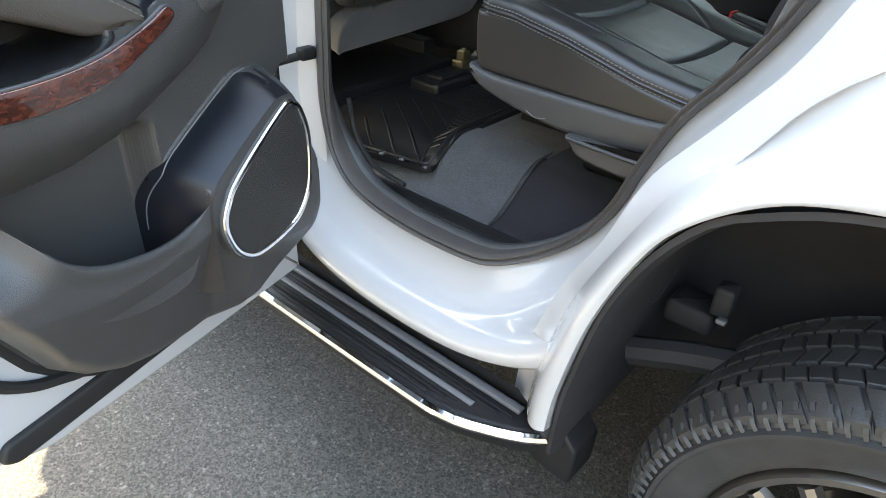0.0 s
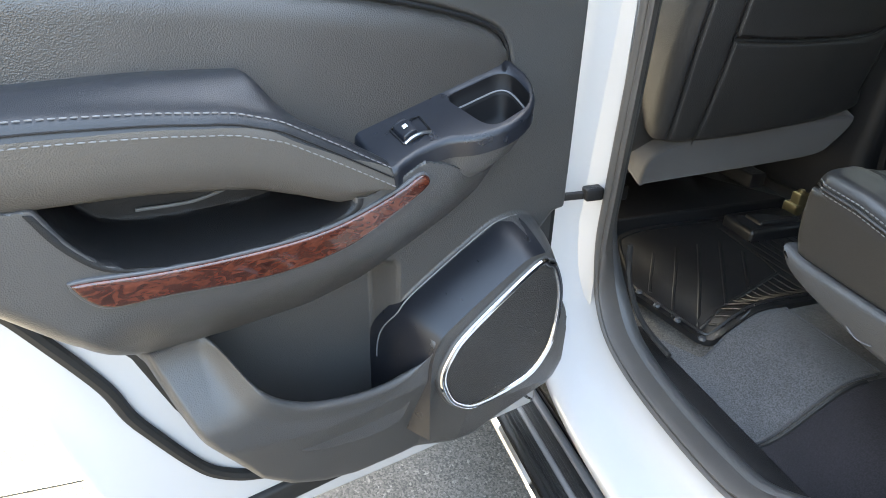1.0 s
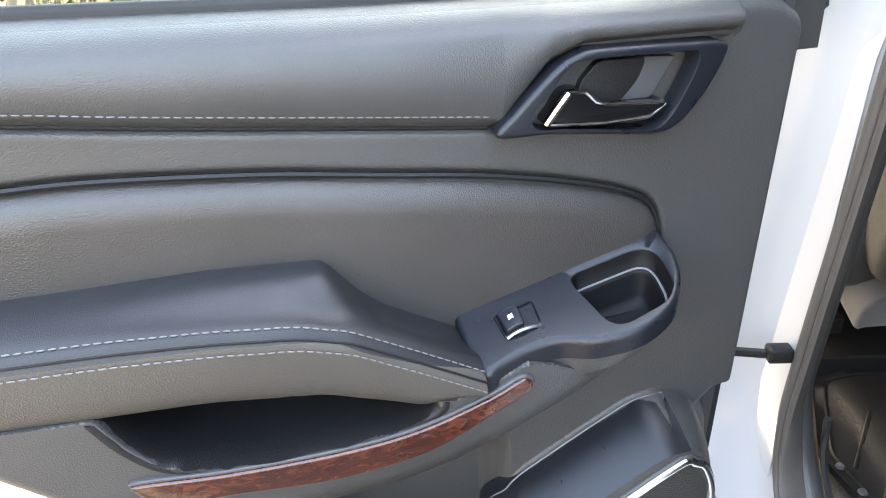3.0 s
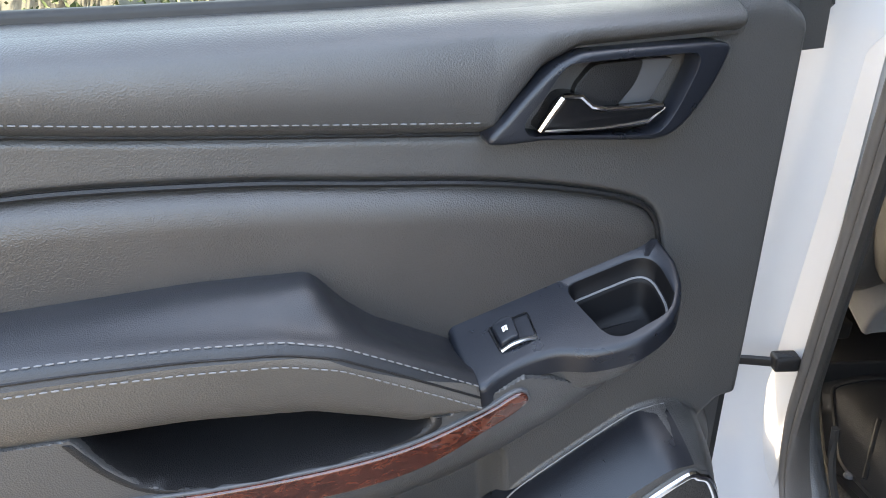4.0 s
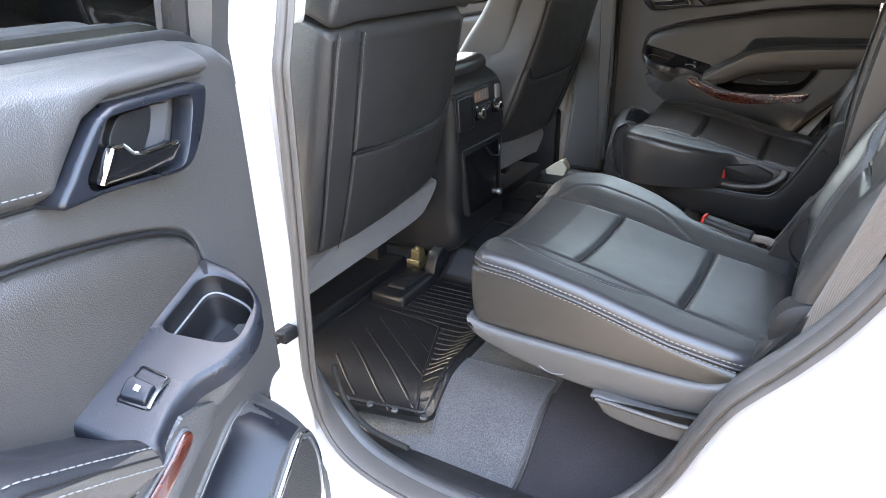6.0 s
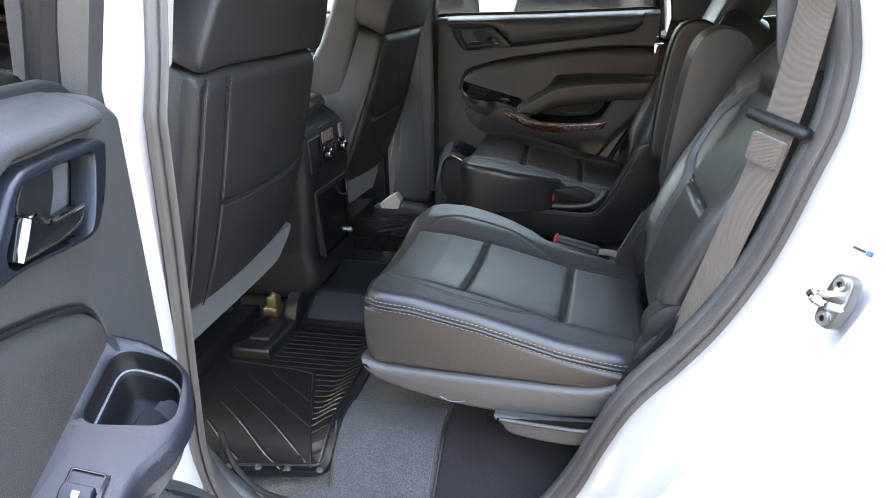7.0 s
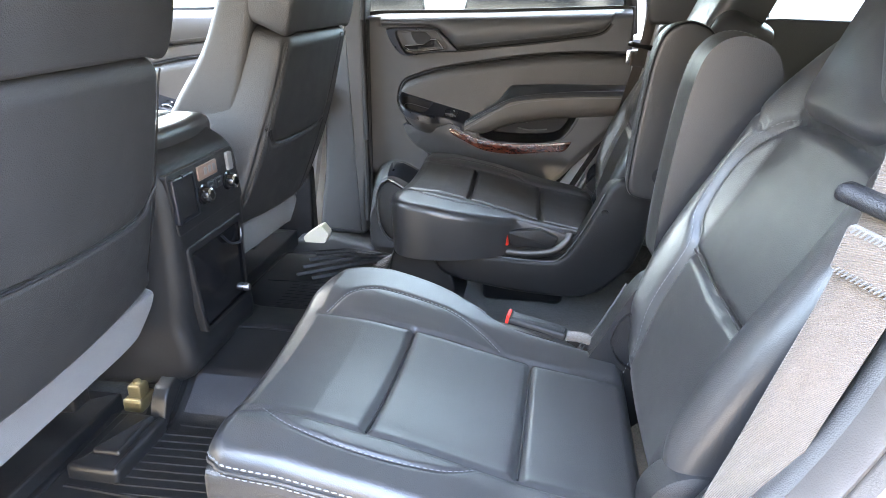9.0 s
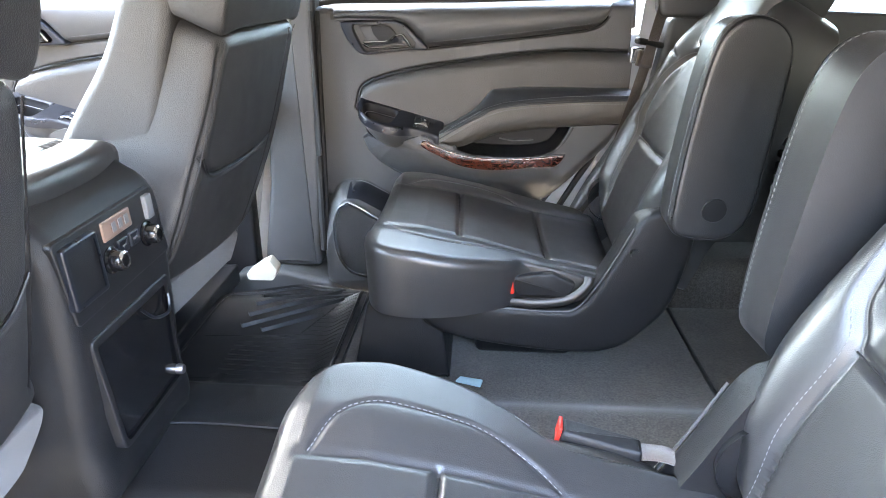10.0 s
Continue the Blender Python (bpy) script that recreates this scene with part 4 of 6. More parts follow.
    zf = np.interp(us, [.428, .5, .558, .603, .679, .768, .85, .95], [1.178, 1.222, 1.256, 1.271, 1.282, 1.290, 1.294, 1.296])
    zt = np.interp(us, [.428, .436, .517, .545, .561, .573, .678, .95], [1.174, 1.184, 1.232, 1.258, 1.280, 1.294, 1.302, 1.304])
    zl = np.interp(us, [.428, .46, .495, .535, .59, .694, .799, .95], [1.153, 1.144, 1.146, 1.163, 1.184, 1.201, 1.208, 1.220])
    k3 = np.ones(5) / 5
    zt, zf, zl = (np.r_[a[:2], np.convolve(a, k3, "valid"), a[-2:]] for a in (zt, zf, zl))
    rows = []
    for u, a, b, c in zip(us, zt, zf, zl):
        sec = smooth([(.150, a - .012), (.158, a), (.20, a + .003), (.230, b + .007), (.246, b), (.2515, b - .0095), (.2545, b - .0195), (.2535, (b + c) / 2 - .012), (.247, c + .010), (.236, c), (.20, c - .001), (.165, c + .004)], 60)
        rows.append([(u, w, z) for w, z in sec])
    R = np.array(rows)
    cut = int(np.argmin(np.abs(R[50, :, 1] - .2515) + np.abs(R[50, :, 2] - zf[50] + .0095)))
    arm = part("armrest", Shape().grid(R[:, :cut + 1]), ARMPAD, door, "blue-black padded leather armrest", 70)
    # Side below the seam: paler, warmer leather that paints in sunlit ground bounce.
    s = Shape().grid(R[:, cut:])
    s.add(rows[0], [tuple(range(60))])
    part("armrest_side", s, ARMSIDE, arm, "brown-black leather armrest side, ground bounce put into its colour", 70)
    row = lambda w, dz: np.stack([us, np.full(len(us), w), zf + dz], 1)
    up, dn, mid_line = row(.2465, 0.0005), row(.2550, -.0195), row(.2518, -.0095)
    part("stitching", Shape().stitches(smooth(up, 220), .0060, .0026, .0009, (0, .0006, .0006)), THREAD, arm, "pale grey thread")
    part("stitching", Shape().stitches(smooth(dn, 220), .0060, .0026, .0009, (0, .0008, 0)), THREAD, arm, "pale grey thread")
    part("seam_piping", Shape().tube(smooth(mid_line + np.array((0, .0002, 0)), 150), .0013, 5), BLACK, arm, "dark seam")
    # switch plate with cup holder
    lip = smooth([(.438, .200), (.435, .236), (.424, .248), (.405, .244), (.377, .241), (.345, .245), (.31, .261), (.265, .268), (.225, .257), (.202, .231), (.193, .202)], 90)
    plate = dense(np.vstack([lip, rounded([(.194, .170), (.203, .160)], .001, 2), [(.30, .158), (.439, .158)]]), .006)
    cup = dense(rounded([(.3135, .1765), (.208, .1785), (.2115, .2505), (.291, .2595)], [.022, .030, .030, .024], 9), .004)
    s = Shape().pad(plate, -.024, .0, .007, at_plate, 6, back=False, hole=cup)
    s.grid(np.array([[at_plate(u, w, d) for u, w in inset(cup, o)] for o, d in ((0, 0), (.0012, -.002))]), cv=True)
    skirt = Shape().grid(np.array([[at_plate(u + (.40 - u) * k * .5, .154 + (w - .154) * (1 - k ** 1.4), d) for u, w in inset(plate, .0035)] for k, d in ((0, -.020), (.05, -.030), (.16, -.050), (.34, -.072), (.58, -.095), (.82, -.115), (1, -.13))]), cv=True)
    part("plate_skirt", skirt, TRIM, door, "charcoal moulded support under the switch plate", 60)
    plate_ob = part("switch_plate", s, SLATE, door, "slate grey plastic switch plate", 50)
    s = Shape().grid(np.array([[at_plate(u, w, d) for u, w in inset(cup, o)] for o, d in ((.0012, -.002), (.002, -.006), (.0030, -.0215), (.0065, -.023), (.008, -.027), (.010, -.052), (.015, -.059))]), cv=True)
    ringv = [at_plate(u, w, -.059) for u, w in inset(cup, .015)]
    s.add(ringv, [tuple(range(len(ringv)))])
    part("cup_well", s, CUPBLACK, plate_ob, "deep black cup holder", 50)
    part("cup_rim", Shape().tube([at_plate(u, w, -.0222) for u, w in inset(cup, .0052)], .0014, 5, True), GREYPLASTIC, plate_ob, "pale grey inner rim")
    sw = rounded([(.401, .190), (.356, .190), (.356, .221), (.397, .221)], .004)
    s = Shape().pad(dense(sw, .008), -.004, .0022, .0012, at_plate, 3, hole=dense(inset(sw, .0022), .008))
    s.add([at_plate(u, w, -.003) for u, w in inset(sw, .002)], [tuple(range(len(sw)))])
    switch = part("window_switch", s, GLOSSBLACK, plate_ob, "gloss black window switch bezel")
    tip = lambda a, b, d: at_plate(a, b, d + .0065 * math.sin(min(1, max(0, (.399 - a) / .024)) * 2.6))
    s = Shape().pad(dense(rounded([(.3975, .193), (.3745, .193), (.3745, .2185), (.3945, .2185)], .003), .003), -.006, .0045, .0015, tip)
    btn = part("rocker_button", s, SLATE, switch, "dark rocker button")
    for k, (a0, a1) in enumerate(((.3895, .3870), (.3865, .3840))):
        for b0, b1 in ((.2035, .2060), (.2065, .2090)):
            s = Shape().pad([(a0, b0), (a1, b0), (a1, b1), (a0, b1)], .0042, .0050, .0002, tip, 2)
            part("window_icon", s, PAPER, btn, "white window mark")
    s = Shape().tube(smooth([at_plate(.395, .2215, .002), at_plate(.385, .2225, .0065), at_plate(.372, .2225, .006), at_plate(.358, .2215, .001)], 16), .0022, 6)
    part("bezel_edge", s, SATIN, switch, "bright satin metal bezel edge")
    # burl wood strip in a thin frame
    strip = smooth([(.389, 1.163), (.425, 1.147), (.501, 1.124), (.584, 1.117), (.692, 1.121), (.768, 1.130), (.780, 1.127), (.755, 1.098), (.696, 1.093), (.588, 1.083), (.496, 1.092), (.426, 1.122), (.386, 1.143), (.377, 1.155)], 150, True)
    flat = lambda u, z, d: (u, on_trim(u, min(max(z, 1.10), 1.116) if u > .45 else z, d)[1], z)
    s = Shape().pad(inset(strip, -.003), -.012, .004, .002, flat)
    part("wood_frame", s, FINGERGREY, door, "grey frame of the wood strip")
    s = Shape().pad(strip, -.004, .0075, .003, flat)
    part("wood_strip", s, WOOD, door, "glossy red-brown burl wood strip")
    # inner door handle
    bez = smooth([(.392, 1.403), (.372, 1.428), (.335, 1.463), (.315, 1.474), (.29, 1.478), (.20, 1.476), (.158, 1.473), (.152, 1.462), (.168, 1.428), (.192, 1.398), (.215, 1.387), (.25, 1.389), (.33, 1.399)], 120, True)
    hole = smooth([(.352, 1.412), (.335, 1.440), (.318, 1.461), (.303, 1.465), (.20, 1.463), (.188, 1.459), (.196, 1.436), (.213, 1.405), (.230, 1.397), (.28, 1.401)], 110, True)
    hole = inset(hole, -.0045)
    s = Shape().pad(bez, .150, .186, .006, at_door, 5, hole=hole)
    s.grid(np.array([[at_door(u, z, w) for u, z in inset(hole, o)] for o, w in ((0, .186), (.001, .184), (.002, .162))]), cv=True)
    handle = part("handle_bezel", s, SLATE, door, "slate plastic handle surround", 50)
    s = Shape().add([at_door(u, z, .163 if u > .30 else .163 - .010 * min(1, (.30 - u) / .05)) for u, z in inset(hole, .001)], [tuple(range(110))])
    part("handle_dish", s, TRIM, handle, "dark handle dish")
    s = Shape().pad(rounded([(.240, 1.463), (.199, 1.460), (.222, 1.420), (.270, 1.420)], .005), .150, .1675, .0015, at_door)
    part("finger_plate", s, FINGERGREY, handle, "grey finger recess")
    # Raised black pad painting the shade inside the finger cup.
    s = Shape().pad(rounded([(.284, 1.463), (.232, 1.4625), (.240, 1.440), (.258, 1.420), (.303, 1.420), (.303, 1.444)], .007), .150, .1695, .0015, at_door)
    part("finger_shadow", s, BLACK, handle, "black pad standing for the shaded finger cup")
    lev = smooth([(.344, 1.411), (.336, 1.424), (.322, 1.441), (.299, 1.438), (.290, 1.428), (.275, 1.423), (.218, 1.420), (.211, 1.416), (.216, 1.408), (.235, 1.403), (.28, 1.403), (.325, 1.406)], 90, True)
    s = Shape().pad(lev, .160, .1835, .0045, lambda u, z, d: (u, d - .05 * max(0, .30 - u) * .6, z), 5)
    lever = part("handle_lever", s, GLOSSBLACK, handle, "dark glossy handle lever")
    s = Shape().tube([(.343, .185, 1.4105), (.335, .187, 1.424), (.3225, .187, 1.440)], .0042, 8)
    s.tube([(.322, .186, 1.4405), (.303, .184, 1.4385), (.291, .183, 1.4275), (.275, .182, 1.4225), (.215, .179, 1.4190)], .0026, 8)
    s.tube([(.340, .186, 1.410), (.28, .183, 1.4045), (.23, .181, 1.4050), (.212, .179, 1.416)], .0018, 6)
    part("chrome_edge", s, CHROME, lever, "bright chrome lever edge")
    # speaker
    spk = smooth([(.176, .964), (.150, .962), (.133, .948), (.117, .895), (.122, .815), (.150, .755), (.200, .733), (.272, .727), (.313, .750), (.336, .786), (.343, .820), (.331, .851), (.297, .888)], 140, True)
    flat_s = lambda u, z, d: (u, .2385 - .10 * max(0, .80 - z) + d, z)
    s = Shape().pad(inset(spk, -.008), -.03, .003, .004, flat_s)
    housing = part("speaker_housing", s, TRIM, door, "charcoal speaker surround")
    s = Shape().tube([flat_s(u, z, .004) for u, z in spk], .0054, 8, True, 0.7, (0, 1, 0))
    part("speaker_ring", s, CHROME, housing, "polished chrome speaker ring")
    s = Shape().pad(inset(spk, .006), 0, .0045, .002, flat_s)
    part("speaker_grille", s, GRILLE, housing, "black perforated speaker grille")
    # grab pocket floor strip and lower map pocket back
    s = Shape().tube(smooth([on_trim(.70, 1.150, .012), on_trim(.64, 1.146, .010), on_trim(.60, 1.152, .008)], 14), .0022, 6)
    part("pocket_edge", s, GREYPLASTIC, door, "pale edge in the grab pocket")
    # rubber seals on the shell
    s = Shape().tube(smooth([(u, .110, z) for u, z in [(.935, 1.235), (.885, 1.10), (.835, 1.01), (.78, .905), (.759, .843), (.738, .80), (.70, .73), (.672, .69), (.634, .66), (.597, .643), (.55, .627), (.45, .618)]], 80), .0095, 8)
    part("door_seal", s, RUBBER, door, "black rubber seal")
    s = Shape().pad(rounded([(.26, .564), (.69, .553), (.712, .570), (.70, .596), (.26, .606)], .012), .100, .116, .008, at_door)
    part("bottom_seal", s, RUBBER, door, "black rubber bottom strip")
    s = Shape().box((.015, .085, 1.14), (.045, .125, 1.26), .008)
    part("wiring_boot", s, BLACK, door, "black bump stop on the door edge")
    # window: glass and frame
    tilt = lambda z: max(0.0, z - 1.5) * .25
    s = Shape().grid(np.array([[(u, .068 + tilt(z), z) for u in (.04, .5, .93)] for z in (1.46, 1.65, 1.86)]))
    part("window_glass", s, PRIVACY, door, "tinted door glass")
    bar = lambda pts: smooth([(u, .068 + tilt(z), z) for u, z in pts], 40)
    s = Shape().tube(bar([(.035, 1.46), (.045, 1.6), (.06, 1.80), (.10, 1.868), (.40, 1.885), (.75, 1.86), (.86, 1.78), (.93, 1.62), (.955, 1.46)]), .022, 8)
    wf = part("window_frame", s, BLACK, door, "black window frame")
    s = Shape().grid(np.array([[(u + (z - 1.46) * .05, w + tilt(z), z) for z in np.linspace(1.44, 1.87, 8)] for u, w in ((-.030, .03), (-.034, .09), (-.015, .118), (.025, .118), (.040, .09))]))
    part("frame_trim", s, TRIM, wf, "charcoal frame trim")
    s = Shape().tube([(.05, .078, 1.513), (.5, .078, 1.520), (.93, .078, 1.532)], .006, 6)
    part("glass_wiper", s, RUBBER, door, "black glass wiper strip")
    return door


GRILLE = material("grille", (0.030, 0.029, 0.028), 0.55, vary=0.1, grain=0.9, grain_scale=420, cells=True)
rear_left = car_door()
far_door = copy_thing(rear_left, pose(HX, 2 * MID - HY, 0) @ MIRROR)
tagged(far_door, "closed rear door, charcoal trim with burl wood strip")
far_front = copy_thing(rear_left, pose(HX - 1.03, 2 * MID - HY, 0) @ MIRROR)
far_front.name = "front_door"
for ob in far_door.children:
    if ob.name.startswith("window_glass"):
        ob.data = ob.data.copy()
        ob.data.materials[0] = FARGLASS
tagged(far_front, "closed front passenger door with charcoal trim")


# ---- seats ----
def moved(shape, o):
    shape.v = [(x - o[0], y - o[1], z - o[2]) for x, y, z in shape.v]
    return shape


def second_row_seat():
    O = (-.45, 1.46, .755)
    seat = base("bucket_seat", pose(*O), "black leather second row bucket seat with grey stitching", "seat")
    P = lambda name, s, m, par=seat, label="", sharp=50.0: part(name, moved(s, O), m, par, label, sharp)
    # cushion
    out = smooth([(-.722, 1.25), (-.735, 1.45), (-.738, 1.64), (-.71, 1.735), (-.64, 1.765), (-.54, 1.755), (-.45, 1.715), (-.39, 1.675), (-.22, 1.655), (-.19, 1.62), (-.19, 1.28), (-.22, 1.22), (-.30, 1.20), (-.64, 1.195), (-.70, 1.205)], 280, True)
    xs = [-.76, -.70, -.62, -.5, -.35, -.2]
    zs = [1.078, 1.092, 1.086, 1.062, 1.022, .995]

    def top(x, y):
        z = np.interp(x, xs, zs)
        bol = step(np.abs(y - 1.455), .13, .20)
        return z + .012 * bol - .010 * np.cos(np.clip((y - 1.455) / .15, -1, 1) * math.pi / 2)

    L1, L2 = 1.302, 1.582
    inn = [(-.70, 1.578), (-.545, 1.582), (-.36, 1.585), (-.20, 1.590)]
    otr = [(-.72, 1.285), (-.66, 1.300), (-.545, 1.297), (-.36, 1.292), (-.20, 1.29)]
    curve_in = smooth([(-.69, 1.580), (-.665, 1.640), (-.61, 1.668), (-.50, 1.655), (-.43, 1.618), (-.395, 1.588)], 40)
    curve_out = smooth([(-.68, 1.298), (-.62, 1.262), (-.52, 1.250), (-.44, 1.262), (-.40, 1.29)], 40)
    seams = [([(-.548, L1), (-.540, L2)], .010, .0060), ([(-.352, L1), (-.345, L2)], .010, .0060), (inn, .005, .006), (otr, .005, .006), (curve_in, .004, .004), (curve_out, .004, .004)]
    s = Shape().pillow(out, top, .955, .021, xyz, seams, 115, (-.47, 1.455), .006)
    cushion = P("cushion", s, LEATHER, label="black leather seat cushion", sharp=70)
    rise = lambda x, y, d=.0012: (x, y, float(top(np.array(x), np.array(y))) + d)
    s = Shape().stitches(smooth([rise(x, y, -.001) for x, y in curve_in], 80), .005, .003, .0009)
    s.stitches(smooth([rise(x, y + .008, -.004) for x, y in inn[1:]], 60), .005, .003, .0008)
    P("stitching", s, THREAD, cushion, "pale grey thread")
    s = Shape().stitches(smooth([rise(x, y, -.001) for x, y in curve_out], 80), .005, .003, .0008)
    P("stitching", s, THREADDARK, cushion, "grey thread")
    for x0, x1 in ((-.548, -.540), (-.352, -.345)):
        s = Shape().tube([rise(x0 + (x1 - x0) * k, L1 + (L2 - L1) * k, -.0085) for k in np.linspace(.02, .98, 16)], .0018, 5)
        P("seam_piping", s, BLACK, cushion, "dark sewn seam")
    # welted edge along the outer side
    rim = np.array(out)[np.array(out)[:, 1] < 1.25]
    rim = rim[np.argsort(rim[:, 0])]
    ex = np.linspace(-.716, -.225, 90)
    ey = np.interp(ex, rim[:, 0], rim[:, 1])
    ed = np.stack([ex, ey, top(ex, ey) - .021], 1)
    P("seam_piping", Shape().tube(ed + np.array((0, -.0012, -.004)), .0030, 6), LEATHERSIDE, cushion, "leather welt")
    P("stitching", Shape().stitches(ed + np.array((0, -.0006, .0035)), .0060, .0030, .0013), THREAD, cushion, "pale grey thread")
    P("stitching", Shape().stitches(ed + np.array((0, -.0008, -.0110)), .0060, .0030, .0011), THREAD, cushion, "pale grey thread")
    edge_in = smooth([(-.722, 1.60), (-.705, 1.69), (-.672, 1.735), (-.62, 1.749), (-.54, 1.737), (-.46, 1.703), (-.425, 1.682)], 60)
    P("stitching", Shape().stitches([rise(x, y, -.0012) for x, y in edge_in], .0055, .003, .0009), THREAD, cushion, "pale grey thread")
    # outer side leather and plastic shield
    for name, m, y0, y1, pts, lab in (
        ("side_panel", LEATHERSIDE, 1.24, 1.196, [(-.716, 1.06), (-.70, 1.072), (-.64, 1.070), (-.50, 1.045), (-.35, 1.005), (-.215, .975), (-.215, .945), (-.64, .952), (-.705, .965)], "charcoal leather cushion side"),
        ("side_shield", TRIM, 1.24, 1.186, [(-.722, .966), (-.66, .953), (-.45, .950), (-.29, .953), (-.215, .985), (-.205, .93), (-.28, .895), (-.45, .882), (-.58, .895), (-.695, .926)], "charcoal plastic seat shield")):
        P(name, Shape().pad(smooth(pts, 90, True), y0, y1, .012, side, 5), m, label=lab)
    s = Shape().tube(smooth([(-.566, 1.185, .905), (-.546, 1.185, .897), (-.526, 1.185, .899), (-.520, 1.185, .902)], 20), .0012, 5)
    P("embossed_mark", s, GREYPLASTIC, label="small pale moulded mark")
    s = Shape().pad(smooth([(-.455, .890), (-.30, .886), (-.262, .905), (-.235, .912), (-.245, .885), (-.285, .852), (-.34, .843), (-.425, .852), (-.448, .872)], 70, True), 1.215, 1.165, .009, side, 5)
    lever = P("recline_lever", s, TRIM, label="charcoal plastic fold lever")
    s = Shape().tube(smooth([(-.452, 1.163, .887), (-.30, 1.163, .883), (-.262, 1.163, .902), (-.238, 1.163, .909)], 30), .004, 6)
    P("lever_edge", s, TRIM, lever)
    # underframe
    s = Shape().box((-.50, 1.31, .755), (-.27, 1.56, .95), .02)
    P("seat_riser", s, BLACK, label="black seat riser")
    s = Shape().box((-.68, 1.25, .90), (-.22, 1.66, .965), .02)
    P("seat_pan", s, BLACK, label="black steel seat pan")
    s = Shape().pad(rounded([(-.772, .757), (-.735, .935), (-.715, .962), (-.66, .963), (-.60, .945), (-.567, .87), (-.553, .757)], [.004, .05, .02, .03, .06, .05, .004]), 1.47, 1.672, .008, side, 5)
    P("front_cover", s, BLACK, label="black moulded cover of the front seat feet")
    # inner plastic shield rising to the pivot
    sh = smooth([(-.612, .950), (-.45, .950), (-.325, .945), (-.28, .962), (-.235, 1.04), (-.185, 1.143), (-.151, 1.169), (-.115, 1.172), (-.08, 1.15), (-.071, 1.10), (-.10, .962), (-.154, .890), (-.20, .856), (-.27, .842), (-.43, .852), (-.585, .886)], 130, True)
    P("inner_shield", Shape().pad(sh, 1.63, 1.690, .016, side, 5), BLACK, label="black plastic inner seat shield")
    s = Shape().tube(smooth([(-.60, 1.684, .948), (-.46, 1.687, .947), (-.33, 1.687, .942), (-.285, 1.687, .957), (-.24, 1.687, 1.028), (-.192, 1.686, 1.130)], 60), .0022, 6)
    P("shield_edge", s, TRIM, label="rounded shield edge")
    # buckle in its leather boot
    s = Shape().pad(smooth([(-.478, 1.052), (-.40, 1.046), (-.30, 1.022), (-.262, 1.0), (-.275, .962), (-.36, .948), (-.455, .958), (-.482, .995)], 60, True), 1.655, 1.674, .007, side)
    pocket = P("buckle_pocket", s, LEATHERSIDE, label="leather buckle pocket")
    s = Shape().pad(rounded([(-.428, 1.020), (-.345, 1.030), (-.295, 1.006), (-.31, .974), (-.415, .978)], .008), 1.662, 1.690, .006, side)
    buckle = P("buckle", s, BLACK, label="black belt buckle")
    s = Shape().pad(rounded([(-.440, 1.034), (-.428, 1.036), (-.421, .982), (-.432, .980)], .004), 1.662, 1.693, .003, side)
    P("release_button", s, RED, buckle, "red release button")
    s = Shape().tube(smooth([(-.45, 1.680, .962), (-.38, 1.688, .960), (-.31, 1.690, .972), (-.275, 1.688, 1.0), (-.268, 1.680, 1.02)], 30), .011, 8, False, .7, (0, 1, 0))
    P("buckle_boot", s, LEATHERSIDE, label="rounded leather boot round the buckle")
    # backrest: frame leaning backwards
    bx, bz, lean_deg = -.166, 1.00, 23.0
    c, sn = math.cos(radians(lean_deg)), math.sin(radians(lean_deg))
    at_back = lambda y, h, d: (bx + h * sn - d * c, y, bz + h * c + d * sn)
    back = smooth([(1.255, .02), (1.235, .12), (1.222, .28), (1.225, .42), (1.245, .52), (1.285, .585), (1.36, .61), (1.455, .615), (1.55, .61), (1.625, .58), (1.655, .50), (1.668, .36), (1.672, .20), (1.655, .12), (1.66, .06), (1.64, .01), (1.45, -.005)], 220, True)

    def front(y, h):
        bol = step(np.abs(y - 1.452), .12, .185)
        lumbar = .018 * np.exp(-(((h - .2) / .16) ** 2))
        return .030 + .030 * bol * step(h, .02, .12) * step(.62 - h, .02, .18) + lumbar

    inner_l = smooth([(1.330, .0), (1.318, .12), (1.318, .235), (1.296, .29), (1.290, .38), (1.318, .445), (1.35, .46)], 50)
    inner_r = smooth([(1.582, .0), (1.590, .12), (1.588, .235), (1.612, .29), (1.618, .38), (1.588, .445), (1.555, .46)], 50)
    sew = [(inner_l, .011, .006), (inner_r, .011, .006), ([(1.318, .238), (1.45, .232), (1.588, .238)], .012, .007), ([(1.35, .46), (1.45, .463), (1.555, .46)], .012, .007), ([(1.29, .43), (1.24, .455)], .006, .005), ([(1.613, .43), (1.655, .455)], .006, .005)]
    s = Shape().pillow(back, front, -.10, .035, at_back, sew, 76, (1.45, .30), .01)
    backrest = P("backrest", s, LEATHER, label="black leather backrest", sharp=70)
    fy = lambda y, h, d=.0: at_back(y, h, float(front(np.array(y), np.array(h))) + d)
    s = Shape().stitches(smooth([fy(y - .008, h, -.002) for y, h in inner_l], 70), .0050, .0028, .0006)
    s.stitches(smooth([fy(y + .008, h, -.002) for y, h in inner_r], 70), .0050, .0028, .0006)
    P("stitching", s, THREAD, backrest, "pale grey thread")
    s = Shape().tube([fy(1.318, .238, -.006), fy(1.45, .232, -.012), fy(1.588, .238, -.006)], .0015, 5)
    P("seam_piping", s, LEATHER, backrest)
    # head restraint
    hp = smooth([(1.345, .478), (1.322, .56), (1.315, .68), (1.335, .79), (1.39, .83), (1.455, .84), (1.52, .83), (1.575, .79), (1.595, .68), (1.588, .56), (1.562, .478), (1.455, .470)], 110, True)
